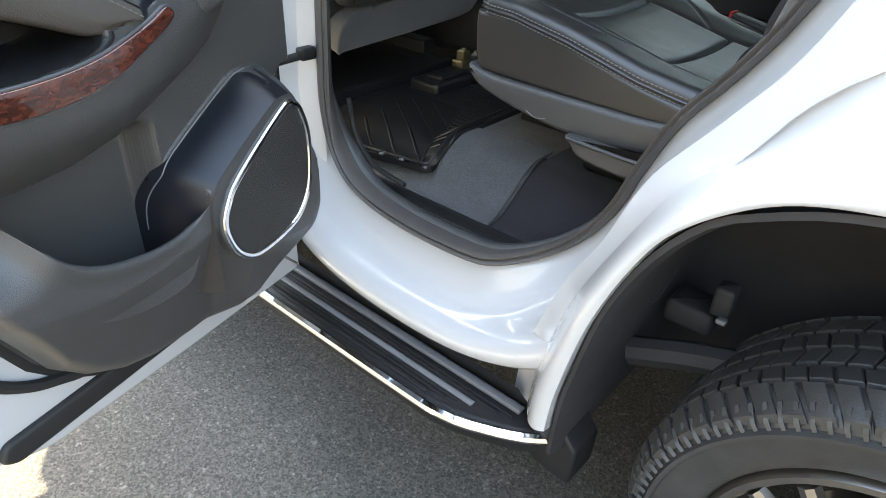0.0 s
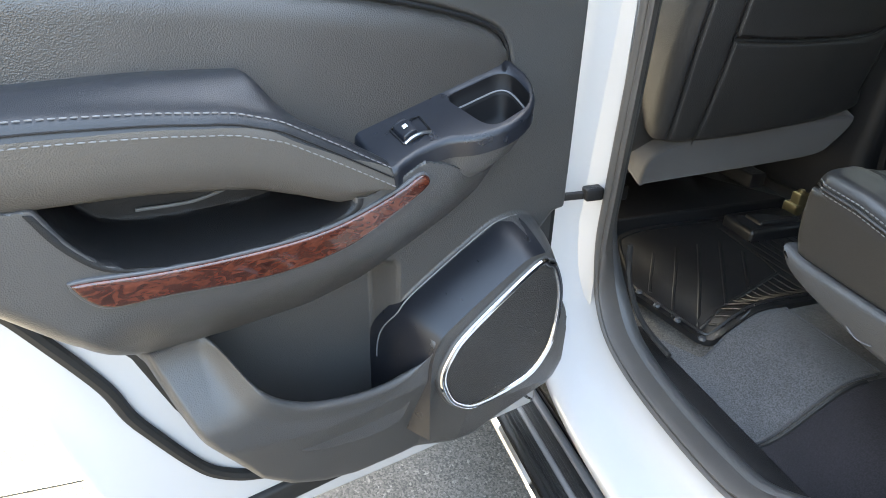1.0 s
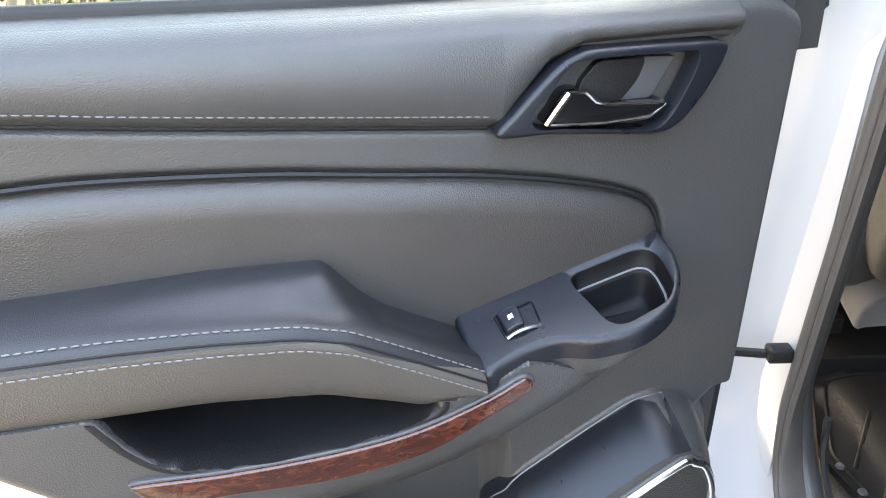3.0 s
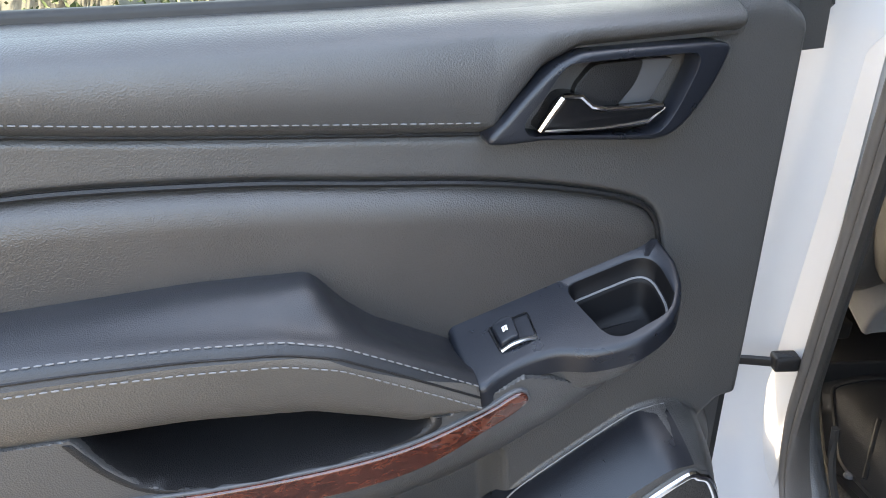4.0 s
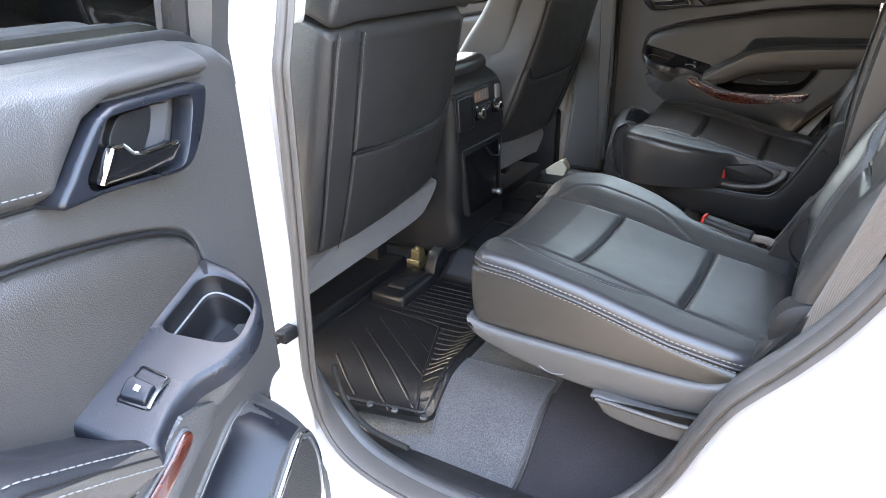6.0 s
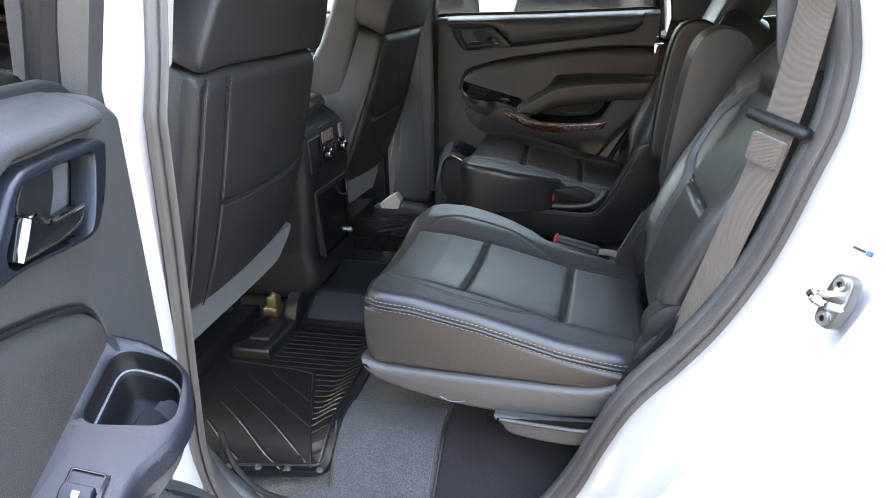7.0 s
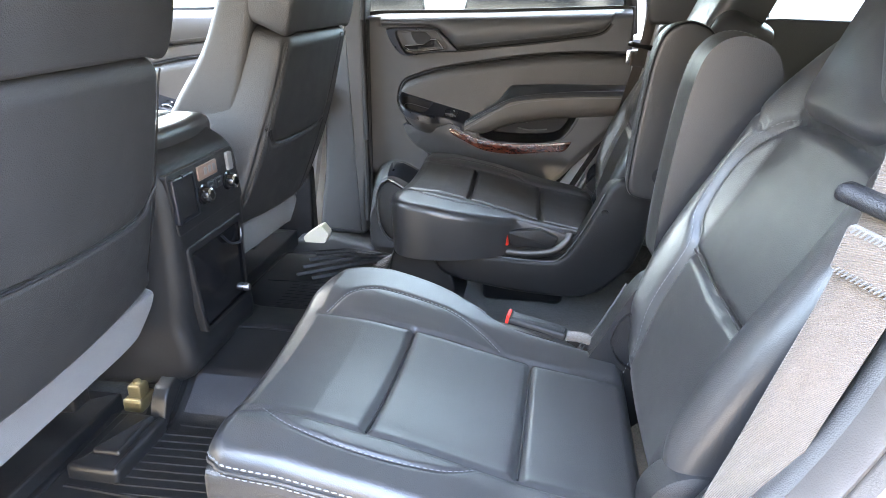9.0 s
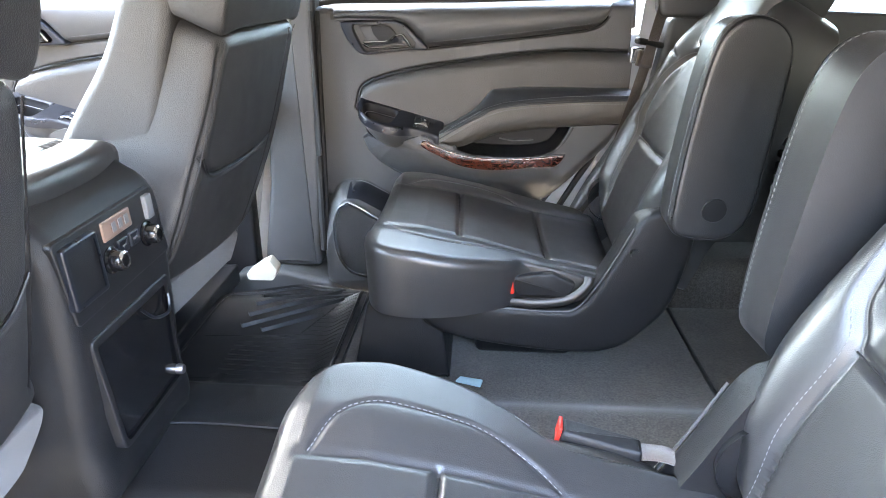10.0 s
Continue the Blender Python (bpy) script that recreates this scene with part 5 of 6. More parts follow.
    s = Shape().pillow(hp, lambda y, h: .056 - .016 * ((y - 1.455) / .13) ** 2, -.07, .018, at_back, (), 30, (1.455, .66), .01)
    P("headrest", s, LEATHER, label="black leather head restraint", sharp=70)
    # folded-up armrest on the inner side
    arm = smooth([(-.150, 1.165), (-.115, 1.148), (-.055, 1.150), (-.015, 1.185), (.005, 1.26), (.030, 1.40), (.040, 1.48), (.022, 1.520), (-.02, 1.535), (-.062, 1.520), (-.092, 1.47), (-.125, 1.34), (-.148, 1.22)], 120, True)
    arm[:, 0] -= .045 * np.clip((arm[:, 1] - 1.15) / .385, 0, 1)
    s = Shape().pillow(arm, lambda a, b: 1.785 + 0 * a, 1.700, .012, side, (), 30, None, .004)
    armrest = P("armrest", s, LEATHER, label="black leather armrest folded upright", sharp=70)
    s = Shape().lathe([(0, 1.7868), (.021, 1.7868), (.0225, 1.785), (.0225, 1.778)], lambda a, b, d: (-.082 + a, d, 1.206 + b), 28)
    P("pivot_cap", s, BLACK, armrest, "round black pivot cap")
    ring_a = [(a, 1.770, b) for a, b in inset(arm, -.0004)]
    P("stitching", Shape().stitches(ring_a[55:118], .005, .003, .0009), THREAD, armrest, "pale grey thread")
    P("seam_piping", Shape().tube([(a, 1.7825, b) for a, b in inset(arm, .0035)], .0020, 5, True), BLACK, armrest, "dark seam")
    # recliner pivot covers at both sides of the hinge
    for y0, y1 in ((1.62, 1.684), (1.27, 1.225)):
        s = Shape().lathe([(0, y1), (.045, y1), (.056, y1 * .85 + y0 * .15), (.060, y0)], lambda a, b, d: (-.155 + a, d, 1.055 + b), 30)
        P("pivot_cover", s, BLACK, label="black recliner cover")
    s = Shape().lathe([(0, 1.708), (.008, 1.708), (.009, 1.70)], lambda a, b, d: (-.19 + a, d, 1.085 + b), 14)
    P("pivot_bolt", s, BLACK, label="small round cap")
    s = Shape().pad(smooth([(-.23, .93), (-.16, .94), (-.06, 1.08), (-.03, 1.18), (-.08, 1.20), (-.15, 1.10), (-.22, 1.02)], 70, True), 1.26, 1.21, .014, side)
    P("outer_hinge_cover", s, BLACK, label="black plastic hinge cover")
    return seat


near_seat = second_row_seat()
copy_thing(near_seat, pose(-.45, 2 * MID - 1.46, .755) @ MIRROR)


def front_seat():
    O = (-1.15, 1.485, .80)
    seat = base("front_seat", pose(*O), "black leather front seat seen from behind, grey felt below", "seat")
    P = lambda name, s, m, par=seat, label="", sharp=50.0: part(name, moved(s, O), m, par, label, sharp)
    t = radians(20.2)
    c, sn = math.cos(t), math.sin(t)
    at_r = lambda y, h, d: (-1.170 + h * sn + d * c, y, .90 + h * c - d * sn)
    low = smooth([(1.165, .16), (1.14, .30), (1.135, .5), (1.137, .605), (1.15, .627), (1.25, .637), (1.40, .640), (1.55, .637), (1.608, .624), (1.625, .56), (1.64, .40), (1.675, .25), (1.70, .16), (1.45, .13), (1.22, .118)], 200, True)

    def bulge(y, h):
        return .028 + .020 * np.sin(np.clip((h) / .6, 0, 1) * math.pi) - .02 * ((y - 1.39) / .28) ** 2

    pocket = smooth([(1.272, .12), (1.242, .372), (1.22, .625)], 30)
    outer = smooth([(1.205, .14), (1.170, .37), (1.157, .625)], 30)
    pocket_r = smooth([(1.665, .22), (1.628, .42), (1.604, .620)], 30)
    mouth = smooth([(1.242, .376), (1.35, .371), (1.50, .369), (1.585, .374), (1.625, .415)], 40)
    s = Shape().pillow(low, bulge, -.17, .030, at_r, [(pocket, .007, .004), (outer, .007, .004), (pocket_r, .006, .004), (mouth, .012, .005)], 80, (1.40, .36), .015)
    shell = P("seat_back", s, VINYL, label="charcoal leather seat back with map pocket", sharp=70)
    fy = lambda y, h, d=.0: at_r(y, h, float(bulge(np.array(y), np.array(h))) + d)
    s = Shape().tube(smooth([fy(y, h, -.001) for y, h in mouth], 40), .0022, 6)
    P("seam_piping", s, BLACK, shell, "dark pocket seam")
    for line in (pocket, outer, pocket_r):
        P("seam_piping", Shape().tube(smooth([fy(y, h, -.003) for y, h in line], 40), .0016, 5), BLACK, shell, "dark side seam")
        if line is not pocket_r:
            P("stitching", Shape().stitches(smooth([fy(y + .006, h, -.001) for y, h in line], 60), .0055, .003, .0006), THREADDARK, shell, "grey thread")
    # shoulders above the seam
    up = smooth([(1.138, .636), (1.148, .72), (1.185, .81), (1.27, .85), (1.38, .86), (1.49, .85), (1.58, .81), (1.628, .72), (1.622, .636), (1.55, .642), (1.38, .645), (1.22, .641)], 140, True)
    s = Shape().pillow(up, lambda y, h: .026 - .02 * ((y - 1.39) / .28) ** 2 - .06 * np.clip(h - .66, 0, 1), -.16, .012, at_r, (), 40, (1.38, .73), .01)
    P("seat_shoulder", s, VINYL, label="charcoal leather upper seat back", sharp=70)
    # bolstered front half towards the driver side
    prof = smooth([(-1.11, .98), (-1.075, 1.12), (-1.02, 1.32), (-.97, 1.50), (-.95, 1.62), (-.975, 1.70), (-1.005, 1.69), (-1.045, 1.58), (-1.10, 1.46), (-1.185, 1.34), (-1.275, 1.20), (-1.36, 1.06), (-1.38, .97), (-1.25, .92)], 140, True)
    prof = prof + np.array((-.055, .0))
    for y0, y1 in ((1.27, 1.145), (1.47, 1.630)):
        s = Shape().pillow(prof, lambda a, b, y1=y1: y1 + 0 * a, y0, .022, side, (), 26, None, 0.0) if y1 > y0 else None
        if s is None:
            flip = lambda a, b, d: (a, 2 * y0 - d, b)
            s = Shape().pillow(prof, lambda a, b: 2 * y0 - y1 + 0 * a, y0, .022, flip, (), 26, None, 0.0)
        P("side_bolster", s, VINYL, label="black leather side bolster", sharp=70)
    s = Shape().pad(prof, 1.22, 1.58, .01, side)
    P("seat_core", s, LEATHER, label="black leather seat front")
    # cushion and grey felt skirt
    s = Shape().box((-1.90, 1.16, .93), (-1.20, 1.66, 1.10), .04)
    P("cushion", s, LEATHER, label="black leather front cushion")
    fel = smooth([(1.195, .0), (1.20, .085), (1.30, .125), (1.50, .138), (1.69, .150), (1.722, .125), (1.705, .07), (1.668, .035), (1.5, .018), (1.30, .005), (1.22, .0)], 110, True)
    s = Shape().pad(fel, -.06, .022, .008, at_r)
    P("felt_skirt", s, FELT, label="grey felt skirt under the seat back")
    s = Shape().box((-1.75, 1.20, .80), (-1.26, 1.25, .84), .006)
    s.box((-1.75, 1.60, .80), (-1.24, 1.65, .84), .006)
    s.box((-1.7, 1.24, .84), (-1.32, 1.60, .93), .02)
    rail = P("seat_rail", s, BLACK, label="black steel seat rails")
    # Rail bracket; its yellow puts the sun spot on it into the colour.
    s = Shape().box((-1.205, 1.690, .745), (-1.160, 1.745, .776), .006)
    s.box((-1.195, 1.70, .77), (-1.165, 1.735, .805), .005)
    s.lathe([(0, .812), (.008, .811), (.010, .805), (.010, .79)], lambda a, b, d: (-1.18 + a, 1.717 + b, d), 10)
    P("rail_bracket", s, BRACKET_SUNLIT, rail, "metal rail bracket, yellow for the sun spot on it")
    return seat


driver = front_seat()
copy_thing(driver, pose(-1.15, 2 * MID - 1.645, .80) @ MIRROR)

# ---- centre console ----
CY = 1.885
con = base("centre_console", pose(0, 0, 0), "black centre console with rear climate controls", "console")
prof = smooth([(-1.085, .80), (-1.055, .95), (-1.047, 1.10), (-1.050, 1.235), (-1.066, 1.272), (-1.11, 1.30), (-1.2, 1.31), (-1.9, 1.27), (-1.9, .8), (-1.5, .78)], 120, True)
s = Shape().pad(prof, CY, CY + .160, .035, side, 8, back=False)
s.pad(prof, CY, CY - .160, .035, side, 8, back=False)
part("console_body", s, BLACK, con, "black plastic console body", 50)
s = Shape().pillow(smooth([(-1.11, CY - .14), (-1.095, CY), (-1.11, CY + .14), (-1.14, CY + .15), (-1.45, CY + .15), (-1.47, CY), (-1.45, CY - .15), (-1.14, CY - .15)], 100, True), lambda a, b: 1.335 + 0 * a, 1.295, .024, xyz, [([(-1.19, CY - .15), (-1.18, CY), (-1.19, CY + .15)], .008, .006)], 30)
part("console_lid", s, LEATHER, con, "black leather armrest lid", 70)
face = lambda a, b, d: (-1.047 + d - .05 * (b - 1.10), a, b)
box4 = lambda y0, y1, z0, z1, r: rounded([(y0, z0), (y1, z0), (y1, z1), (y0, z1)], r)
s = Shape().pad(rounded([(1.748, 1.135), (2.028, 1.140), (2.012, 1.262), (1.738, 1.262)], .010), -.012, .004, .003, face)
panel = part("control_panel", s, BLACK, con, "black climate control panel")
s = Shape().pad(box4(1.745, 1.828, 1.160, 1.252, .006), 0, .012, .004, face, hole=dense(box4(1.753, 1.820, 1.168, 1.244, .006), .012))
flap = part("socket_frame", s, SLATE, panel, "grey socket surround")
s = Shape().pad(box4(1.752, 1.821, 1.167, 1.245, .006), 0, .009, .002, face)
part("socket_flap", s, BLACK, flap, "black socket cover")
for ky in (1.857, 1.967):
    at_k = lambda a, b, d, ky=ky: face(ky + a, 1.192 + b, d)
    s = Shape().lathe([(0, .026), (.013, .026), (.0155, .023), (.017, .008), (.021, .006), (.021, .0)], at_k, 28)
    k = part("knob", s, GLOSSBLACK, panel, "black knob")
    s = Shape().lathe([(.0085, .0262), (.0120, .0272), (.0145, .0255), (.0155, .022)], at_k, 28)
    part("knob_ring", s, CHROME, k, "chrome knob ring")
for ky in (1.893, 1.926):
    s = Shape().pad(box4(ky - .013, ky + .013, 1.190, 1.212, .002), 0, .008, .002, face)
    b = part("push_button", s, SLATE, panel, "slate push button")
    s = Shape().pad(box4(ky - .006, ky + .006, 1.200, 1.203, .0005), .007, .0085, .0003, face)
    part("button_mark", s, GREYPLASTIC, b, "pale button mark")
s = Shape().pad(box4(1.848, 1.928, 1.222, 1.252, .003), 0, .0075, .002, face)
disp = part("display", s, SCREEN, panel, "small reddish climate display")
for j in range(3):
    s = Shape().pad(box4(1.872 + j * .018, 1.883 + j * .018, 1.230, 1.245, .001), .007, .0083, .0003, face)
    part("display_segment", s, GREYPLASTIC, disp)
s = Shape().pad(box4(1.972, 1.994, 1.214, 1.254, .003), 0, .011, .002, face)
part("side_switch", s, GREYPLASTIC, panel, "grey switch")
s = Shape().pad(rounded([(1.775, .905), (1.985, .905), (2.005, 1.105), (1.762, 1.105)], .015), -.012, .004, .003, face, hole=dense(rounded([(1.785, .915), (1.977, .915), (1.995, 1.095), (1.773, 1.095)], .012), .02))
part("bin_frame", s, BLACK, con, "black storage bin frame")
s = Shape().pad(rounded([(1.783, .913), (1.979, .913), (1.997, 1.097), (1.771, 1.097)], .012), -.02, -.001, .003, face)
part("bin_door", s, GLOSSBLACK, con, "dark storage recess")
s = Shape().tube(smooth([face(1.90, 1.085, .004), face(1.93, 1.055, .008), face(1.975, 1.045, .008), face(1.990, 1.07, .004)], 24), .003, 6)
part("bin_handle", s, SLATE, con, "slate bin handle")
s = Shape().lathe([(0, .012), (.008, .011), (.010, .004), (.010, -.01)], lambda a, b, d: face(1.975 + a, .925 + b, d), 16)
part("bin_knob", s, SATIN, con, "small bright catch")

# ---- floor: mats, carpet piece, sill scuff ----
def mat_ob(mirror):
    yy = (lambda y: 2 * MID - y) if mirror else (lambda y: y)
    m = base("floor_mat", pose(0, 0, 0), "black ribbed rubber all-weather floor mat", "floor mat", group="rear floor mats")
    out = rounded([(-1.24, yy(1.20)), (-1.03, yy(1.115)), (-.802, yy(1.160)), (-.800, yy(1.36)), (-.806, yy(1.70)), (-1.24, yy(1.70))], .03)
    h = lambda x, y: max(floorxy(x, y), .695) + .010
    q = dense(out, .03)
    top = lambda a, b, d: (a, b, h(a, b) + d)
    cx, cy = q.mean(0)
    s = Shape()
    rows = [[top(cx + (a - cx) * k, cy + (b - cy) * k, 0.0) for a, b in q] for k in np.linspace(.985, 0.02, 12)]
    s.grid(np.array([[top(a, b, -.010) for a, b in q], [top(a, b, .004) for a, b in q]] + rows), cv=True)
    part("mat_sheet", s, MAT, m, "black rubber mat sheet", 45)
    s = Shape().tube([top(a, b, .002) for a, b in inset(q, .022)], .004, 5, True)
    part("mat_rim", s, MAT, m)
    rib = lambda pts, r, tall=.55: part("mat_rib", Shape().tube([top(a, b, .0005) for a, b in smooth(pts, 10)], r, 6, False, tall, (0, 0, 1)), MAT, m)
    # broad ribs slanting to the sill, in a panel edged by a raised band
    for i in range(9):
        b0 = 1.185 + .0615 * i
        run = [(-1.115 + .02 * k, b0 - .0142 * k) for k in range(18)]
        run = [(a, yy(b)) for a, b in run if 1.15 < b < 1.462 and a < -.83 - .42 * (b - 1.16)]
        if len(run) > 3:
            rib(run, *((.0085, 1.15) if mirror else (.0042, .55)))
    rib([(-1.19, yy(1.482)), (-1.07, yy(1.476)), (-.965, yy(1.468)), (-.945, yy(1.44)), (-.87, yy(1.25)), (-.845, yy(1.18))], .0045)
    # fine ribs lengthwise, between the panel and the tunnel
    for i in range(22):
        b0 = 1.20 + .0215 * i
        a0 = -.838 - .42 * (b0 - 1.18) if b0 < 1.475 else -1.10
        run = [(a0 + (-.818 - a0) * k / 6, yy(b0 + .012 * k / 6)) for k in range(7)]
        rib(run, .0036)
    if not mirror:
        for a, b in ((-.815, 1.163), (-.883, 1.154), (-.943, 1.145), (-1.0, 1.137)):
            part("mat_stud", Shape().lathe([(0, .008), (.006, .007), (.008, .002)], lambda u, v, d, a=a, b=b: top(a + u, b + v, d), 12), FINGERGREY, m)
    return m


mat_ob(False)
mat_ob(True)
# Paler, bluer mat rubber: sky light on the tunnel's slope, put into colour.
SKYLIT_MAT = material("skylit_mat_rubber", (0.030, 0.033, 0.040), 0.6, vary=0.15, scale=14, grain=0.2, grain_scale=500)
# Black sheets added beneath the front seats, in place of the shade there.
for y0, y1 in ((1.10, 1.735), (2.165, 2.80)):
    s = Shape().box((-2.2, y0, .700), (-1.235, y1, .762), .006)
    part("mat_sheet", s, MAT, base("floor_mat", pose(0, 0, 0), "black sheet added under the front seat for the shade there", "floor mat", group="front floor mats"))
tun = base("tunnel_mat", pose(0, 0, 0), "black rubber mat over the floor tunnel", "floor mat")
zt = lambda y: float(np.interp(abs(y - MID), [0, .02, .15, .165, .245, .258, .32], [.836, .834, .808, .798, .742, .737, .736]))
s = Shape().grid(np.array([[(x, y, zt(y) + .004 * math.exp(-((x + 1.085) / .012) ** 2)) for y in np.linspace(1.66, 2.24, 90)] for x in np.linspace(-1.16, -.74, 60)]))
s.grid(np.array([[(-.74, y, z if z < .76 else zt(y)) for y in np.linspace(1.66, 2.24, 90)] for z in (.8, .72)]))
part("mat_sheet", s, MAT, tun, "black rubber sheet")
s = Shape().box((-1.20, 1.50, .715), (-1.09, 1.675, .762), .012)
s.box((-1.17, 1.54, .755), (-1.11, 1.66, .772), .008)
part("mat_step", s, MAT, tun, "raised moulded mat end")
s = Shape().pad(rounded([(1.655, .730), (1.683, .800), (1.70, .815), (1.79, .838), (1.81, .815), (1.715, .735)], .008), -1.125, -1.092, .006, rear)
part("mat_upstand", s, MAT, tun, "moulded upstand at the mat's end")
s = Shape().grid(np.array([[(x, y, zt(y) + .0035) for y in (1.708, 1.745, 1.783)] for x in (-1.075, -.95, -.80)]))
part("mat_skylit_face", s, SKYLIT_MAT, tun, "smooth mat slope, paler blue for the sky light on it")
s = Shape().tube(smooth([(-1.10, 1.925, .839), (-1.0, 1.935, .838), (-.86, 1.93, .838), (-.76, 1.925, .838)], 20), .0022, 5)
part("mat_seam", s, MAT, tun, "raised seam on the tunnel mat")
cp = [(-.985, 1.085), (-.80, 1.12), (-.79, 1.16), (-.83, 1.33), (-.592, 1.345), (-.588, 1.10), (-.63, 1.085)]
s = Shape()
q = dense(rounded(cp, .008), .012)
cx, cy = -.68, 1.19
s.grid(np.array([[(cx + (a - cx) * k, cy + (b - cy) * k, floorz(cy + (b - cy) * k) + h) for a, b in q] for k, h in ((1, .001), (1, .007), (.8, .008), (.6, .008), (.4, .008), (.2, .008), (.01, .008))]), cv=True)
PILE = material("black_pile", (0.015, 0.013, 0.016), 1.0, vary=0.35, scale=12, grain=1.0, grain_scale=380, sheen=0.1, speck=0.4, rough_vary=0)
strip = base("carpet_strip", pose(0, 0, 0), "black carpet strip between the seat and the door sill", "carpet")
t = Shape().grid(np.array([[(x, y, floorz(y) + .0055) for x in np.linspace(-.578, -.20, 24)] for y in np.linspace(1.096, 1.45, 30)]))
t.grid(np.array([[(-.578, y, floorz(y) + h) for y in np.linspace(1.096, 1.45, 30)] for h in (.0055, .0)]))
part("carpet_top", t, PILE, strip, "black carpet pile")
t = Shape().tube([(-.578, y, floorz(y) + .005) for y in np.linspace(1.10, 1.30, 14)], .004, 6)
part("bound_edge", t, RUBBER, strip, "black bound edge")
piece = base("carpet_piece", pose(0, 0, 0), "loose grey carpet offcut lying by the door sill", "carpet")
part("carpet_top", s, CARPETGREY, piece, "grey short carpet pile")
s = Shape().tube([(a, b, floorz(b) + .0045) for a, b in q], .0038, 6, True)
part("bound_edge", s, FELT, piece, "grey bound edge")
s = Shape().grid(np.array([[(x, y, z) for x in np.linspace(-.93, -.42, 30)] for y, z in ((1.045, .655), (1.060, .672), (1.085, .676), (1.105, .670), (1.115, .655))]))
part("scuff_plate", s, BLACK, car, "black plastic sill plate")
s = Shape().tube(smooth([(-.955, 1.06, .86), (-.95, 1.065, .80), (-.925, 1.07, .745), (-.88, 1.075, .71), (-.80, 1.08, .695)], 30), .006, 6)
part("carpet_edge", s, RUBBER, car, "curled rubber carpet edge")

# ---- second row belts ----
def belt(mirror):
    yy = (lambda y: 2 * MID - y) if mirror else (lambda y: y)
    b = base("seat_belt", pose(0, 0, 0), "grey-brown woven seat belt with black guide", "seat belt", group="second row belts")
    line = smooth([(-.178, 1.185, 1.00), (-.158, 1.175, 1.08), (-.115, 1.165, 1.25), (-.073, 1.160, 1.43), (-.045, 1.185, 1.62), (-.03, 1.21, 1.78)], 50)
    wdt = np.array((.0175, -.0215 if not mirror else -.012, .004))
    rows = [[tuple(p[i] + k * wdt[i] + (o if i == 1 else 0) for i in range(3)) for p in line] for k, o in ((-1, 0), (-.5, -.001), (0, -.0012), (.5, -.001), (1, 0), (1, .002), (0, .002), (-1, .002))]
    rows = [[(x, yy(y), z) for x, y, z in r] for r in rows]
    part("webbing", Shape().grid(np.array(rows), cu=True), WEB, b, "woven grey-brown webbing", 60)
    s = Shape().box((-.050, -.011, -.008), (.050, .011, .008), .0075)
    turn = -51 if not mirror else 34
    m = pose(-.076, yy(1.155), 1.437, 0, 10, turn)
    s.v = [tuple(m @ Vector(v)) for v in s.v]
    part("belt_guide", s, BLACK, b, "rounded black belt stop")
    s = Shape().box((-.027, -.006, -.020), (.027, .005, .020), .003)
    m = pose(-.085, yy(1.157), 1.398, 0, 10, turn)
    s.v = [tuple(m @ Vector(v)) for v in s.v]
    loop = part("belt_loop", s, WEB, b, "stitched belt loop")
    s = Shape()
    for dz in (-.018, .018):
        for x in np.linspace(-.022, .020, 12):
            a = [m @ Vector((x + o, -.0066, dz + e)) for o, e in ((0, -.003), (.0035, .003))]
            s.tube([tuple(a[0]), tuple(a[1])], .0008, 4)
    part("stitching", s, THREADDARK, loop, "grey zigzag thread")
    return b


belt(False)
fb = belt(True)
s = Shape().box((-.12, 2.755, 1.385), (-.085, 2.775, 1.425), .004)
part("latch_tongue", s, CHROME, fb, "steel latch tongue")

# near seat buckle lying on the cushion edge
bk = base("belt_buckle", pose(0, 0, 0), "black belt buckle with red button beside the seat cushion", "seat belt")
m = pose(-.335, 1.688, 1.030, 0, 10, -8)
s = Shape().box((-.055, -.016, -.010), (.05, .016, .012), .006)
s.v = [tuple(m @ Vector(v)) for v in s.v]
part("buckle_body", s, BLACK, bk, "black buckle body")
s = Shape().box((-.060, -.014, -.009), (-.054, .014, .014), .002)
s.v = [tuple(m @ Vector(v)) for v in s.v]
part("release_button", s, RED, bk, "red release button")
s = Shape().tube(smooth([(-.285, 1.683, 1.022), (-.25, 1.68, 1.02), (-.21, 1.675, 1.0)], 12), .016, 8, False, .4)
part("buckle_strap", s, WEB, bk, "woven buckle strap")

# ---- third row and luggage floor ----
tr = base("third_row_seat", pose(0, 0, 0), "folded black third row seat", "seat")
s = Shape().box((.45, 1.25, .80), (.95, 2.65, 1.12), .05)
part("cushion", s, LEATHER, tr, "black leather cushion")
for i in range(3):
    y0 = 1.25 + i * .47
    s = Shape().box((.80, y0, 1.0), (.98, y0 + .45, 1.50), .05)
    part("backrest", s, LEATHER, tr, "black leather backrest")
for i in range(7):
    s = Shape().box((.30, 2.45, 1.02 + i * .032), (.33, 2.76, 1.04 + i * .032), .005)
    part("vent_slat", s, BLACK, tr)
s = Shape().box((.02, 1.38, .752), (.028, 2.60, .7615), .002)
part("carpet_seam", s, RUBBER, car, "dark seam in the carpet")

# cream block added under the passenger seat, standing for a sunlit spot
s = Shape().pad(rounded([(-1.18, .745), (-1.105, .745), (-1.09, .78), (-1.115, .812), (-1.15, .79), (-1.185, .765)], .008), 2.725, 2.775, .008, side)
thing("sun_spot_block", s, SUNSPOT, "small cream block standing for a sunlit spot by the seat rail", "cover")

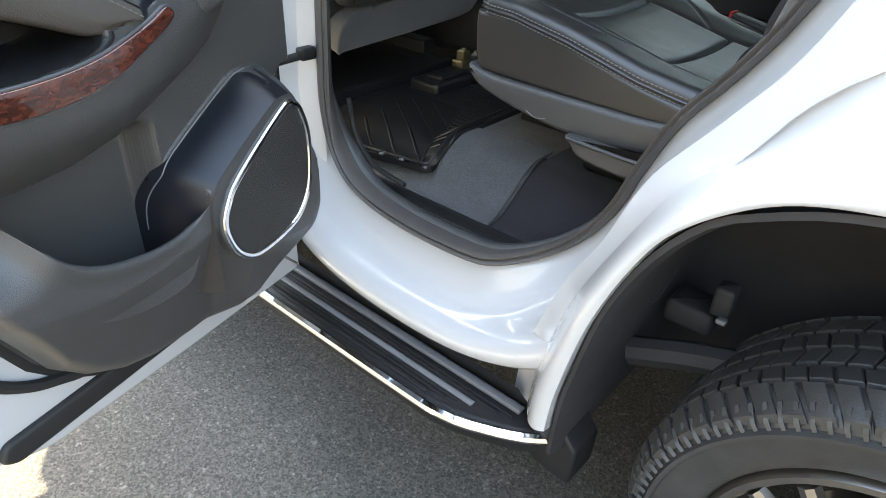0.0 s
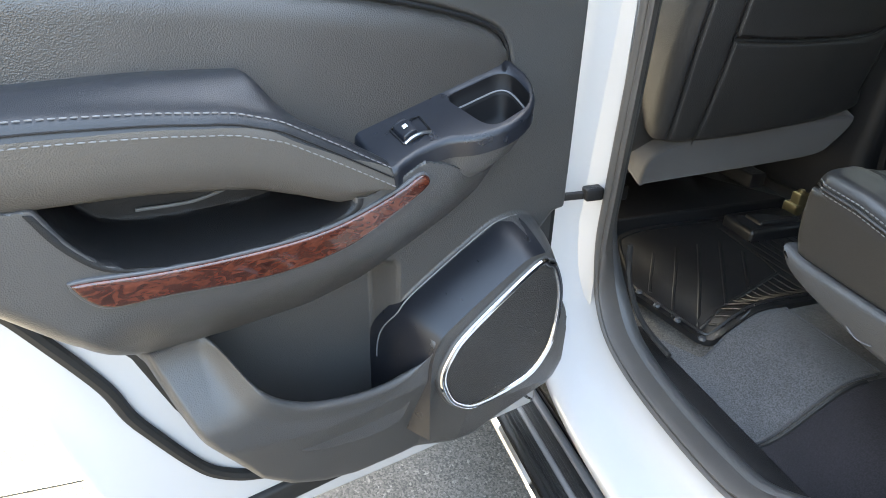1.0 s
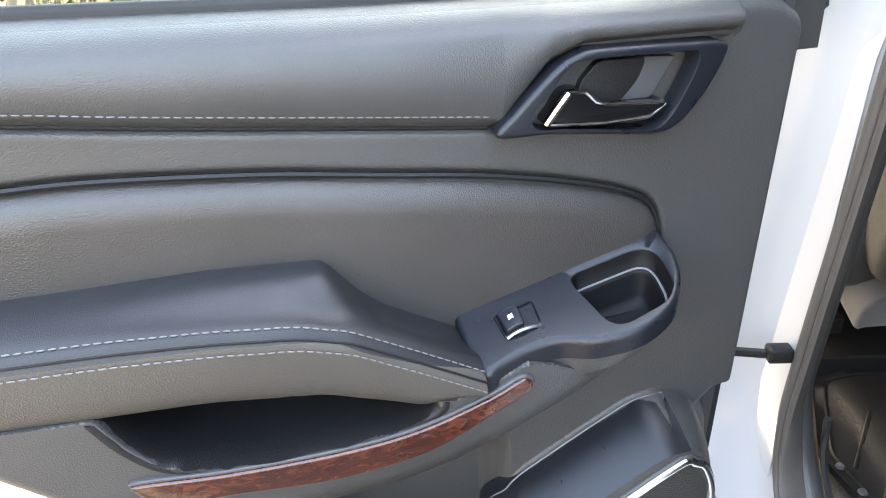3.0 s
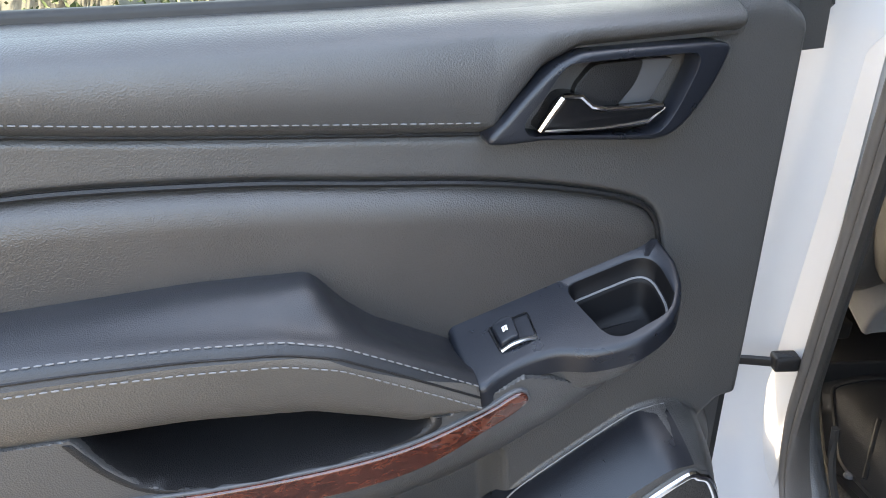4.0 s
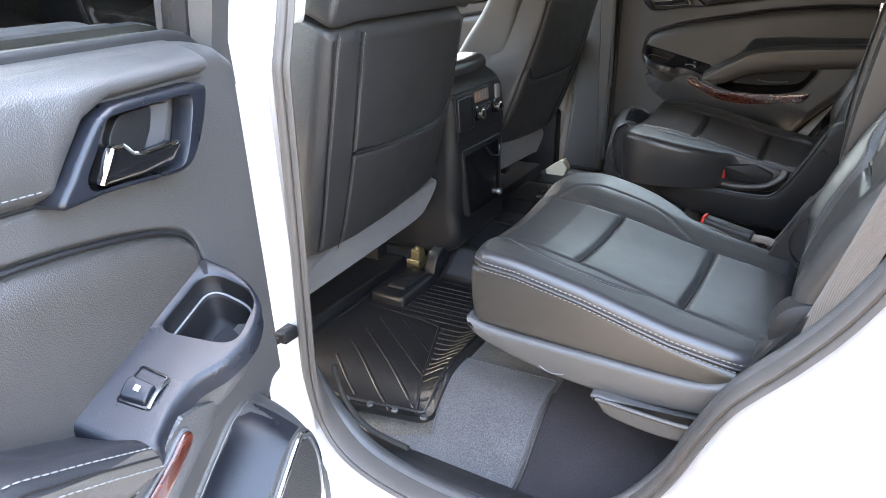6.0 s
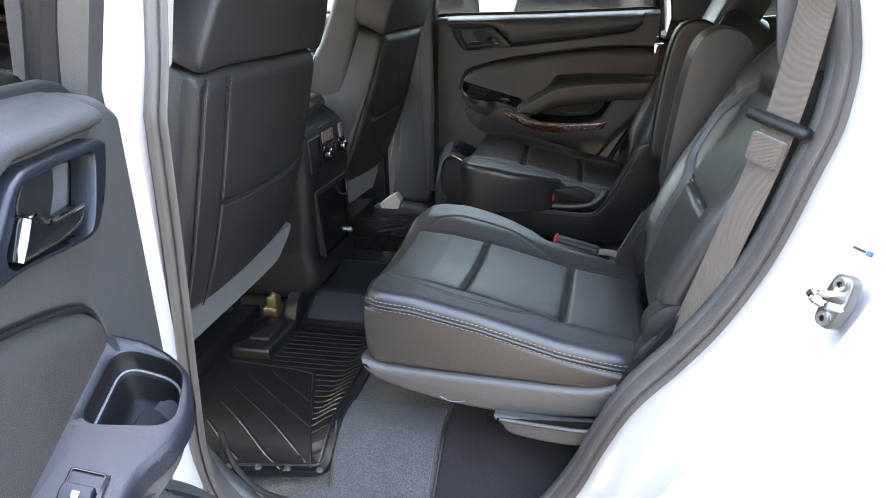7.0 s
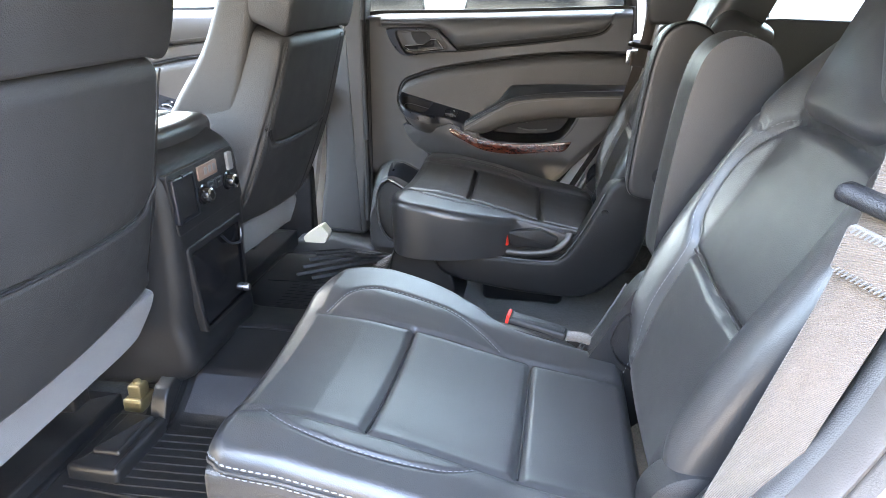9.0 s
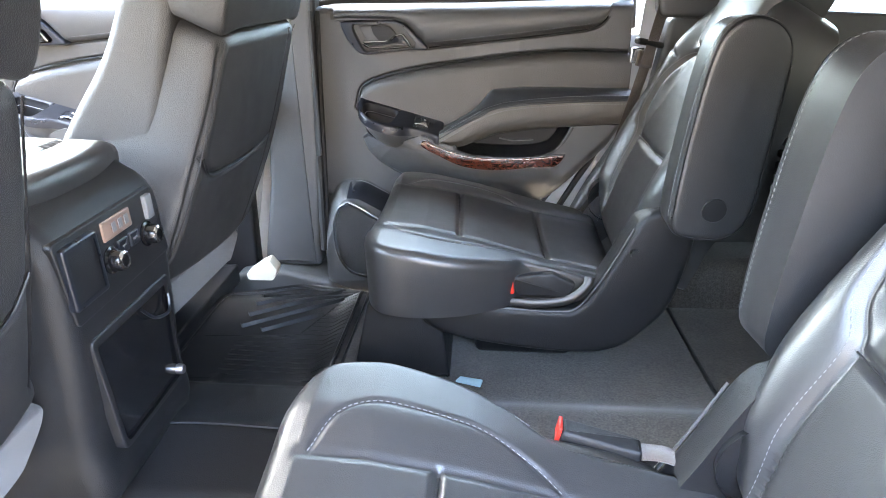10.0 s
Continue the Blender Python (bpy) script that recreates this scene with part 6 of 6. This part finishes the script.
# pale blue paper tag on the carpet
s = Shape().pad(rounded([(-.541, 2.213), (-.485, 2.195), (-.479, 2.221), (-.53, 2.232)], .004), .758, .7615, .001, xyz)
thing("paper_tag", s, BLUETAG, "small pale blue paper tag lying on the carpet", "paper")

# ---- outside: planting strip, shrubs and parked cars ----
def shrub(x, y, h, seed):
    rnd = random.Random(seed)
    ob = base("shrub", pose(x, y, 0), "dense dark green shrub in a planting strip", "shrub", group="shrubs beside the lot")
    s = Shape()
    tips = []
    for i in range(9):
        a, r = rnd.uniform(0, 6.28), rnd.uniform(.15, .6) * h * .6
        p = [(0, 0, 0), (r * .3 * math.cos(a), r * .3 * math.sin(a), h * .35), (r * math.cos(a), r * math.sin(a), h * rnd.uniform(.6, .95))]
        s.tube(smooth(p, 8), np.linspace(.03, .006, 8), 5)
        tips += [np.array(q) for q in smooth(p, 8)[3:]]
    part("trunk", s, BARK, ob, "branching grey-brown stems")
    s = Shape()
    for i in range(1500):
        c = tips[rnd.randrange(len(tips))] + np.array([rnd.gauss(0, .17 * h), rnd.gauss(0, .17 * h), rnd.gauss(0, .11 * h)])
        d = np.array([rnd.gauss(0, 1) for _ in range(3)])
        d /= np.linalg.norm(d)
        e = np.cross(d, (.3, .5, .8))
        e /= np.linalg.norm(e) + 1e-6
        k = rnd.uniform(.04, .085)
        s.add([c - d * k, c + e * k * .45, c + d * k, c - e * k * .45], [(0, 1, 2, 3)])
    part("crown", s, LEAF, ob, "small dark green leaves")


for i in range(10):
    shrub(-6.5 - 1.2 * (i % 3), -6.0 + 1.6 * i, 2.2 + .5 * (i % 4), i)
s = Shape().add([(-12, -9, .02), (-5.6, -9, .02), (-5.6, 14, .02), (-12, 14, .02)], [(0, 1, 2, 3)])
thing("planting_strip", s, MULCH, "brown mulch planting strip", "ground", kind="structure")


CARPALE = material("pale_car_paint", (0.42, 0.44, 0.43), 0.25, coat=1.0, vary=0.05)


def parked_car(x, y, paint, lab, turn=90, tall=1.0):
    c = base("parked_car", pose(x, y, 0, 0, 0, turn) @ Matrix.Diagonal((1, 1, tall, 1)), lab, "car", group="parked cars")
    body = smooth([(-2.3, .35), (-2.35, .7), (-2.2, .95), (-1.3, 1.05), (-.6, 1.08), (1.6, 1.1), (2.2, 1.05), (2.35, .8), (2.3, .35)], 80, True)
    s = Shape().pad(body, 0, .92, .10, side, back=False)
    s.pad(body, 0, -.92, .10, side, back=False)
    part("body", s, paint, c, "painted car body")
    cab = smooth([(-1.25, 1.04), (-.5, 1.60), (0, 1.70), (1.2, 1.68), (1.9, 1.5), (2.15, 1.06)], 60, True)
    s = Shape().pad(cab, 0, .78, .10, side, back=False)
    s.pad(cab, 0, -.78, .10, side, back=False)
    part("cabin", s, paint, c, "painted cabin")
    for sg in (1, -1):
        for x0, x1 in ((-.75, .15), (.25, 1.15), (1.25, 1.75)):
            s = Shape().pad(rounded([(x0, 1.12), (x1, 1.12), (x1 - .05, 1.55), (x0 + .15 if x0 > -.7 else x0 + .45, 1.55)], .05), sg * .76, sg * .79, .006, side)
            part("window", s, GLOSSBLACK, c, "dark window")
        for wx in (-1.45, 1.45):
            s = Shape().lathe([(.0, sg * .90), (.2, sg * .90), (.22, sg * .93), (.34, sg * .93), (.36, sg * .90), (.36, sg * .68), (.0, sg * .68)], lambda a, b, d, wx=wx: (wx + a, d, .36 + b), 28)
            w = part("wheel", s, TYRE, c, "black wheel")
            s = Shape().lathe([(0, sg * .935), (.08, sg * .935), (.21, sg * .925), (.215, sg * .90)], lambda a, b, d, wx=wx: (wx + a, d, .36 + b), 24)
            part("rim", s, SATIN, w)
        s = Shape().box((2.24, sg * .62 - .14, .82), (2.36, sg * .62 + .14, .98), .03)
        part("tail_lamp", s, RED, c, "red tail lamp")
    return c


parked_car(-1.10, 4.78, CARPALE, "tall pale silver car parked alongside, dark windows", 0, 1.14)
parked_car(-1.9, 9.3, CARGREY, "parked dark grey car across the lot", 95)
parked_car(.6, 9.4, CARGREY, "parked dark grey car across the lot", 90)
parked_car(3.1, 9.2, CARSILVER, "parked silver car across the lot", 88)
parked_car(-4.5, 9.4, CARRED, "parked red car across the lot", 92)

# plain walls added beyond the lot to block the bright horizon
RENDERWALL = material("rendered_wall", (0.22, 0.21, 0.20), 0.9, vary=0.2, scale=1.5, grain=0.6, grain_scale=60)
s = Shape().box((-11.3, -9.0, 0), (-11.0, 13.0, 3.2), .01)
thing("horizon_block_west", s, RENDERWALL, "plain grey wall added to block the bright horizon", "wall", kind="structure")
s = Shape().box((-11.0, 12.7, 0), (12.0, 13.0, 3.2), .01)
thing("horizon_block_north", s, RENDERWALL, "plain grey wall added to block the bright horizon", "wall", kind="structure")
# unseen plain walls added behind the vehicle's open side to cut low sky light
s = Shape().box((-9, -4.3, 0), (9.3, -4.0, 3.4), .01)
thing("sky_block_south", s, RENDERWALL, "plain grey unseen wall added to cut low sky light", "wall", kind="structure")
s = Shape().box((9.0, -4.0, 0), (9.3, 6.0, 3.4), .01)
thing("sky_block_east", s, RENDERWALL, "plain grey unseen wall added to cut low sky light", "wall", kind="structure")
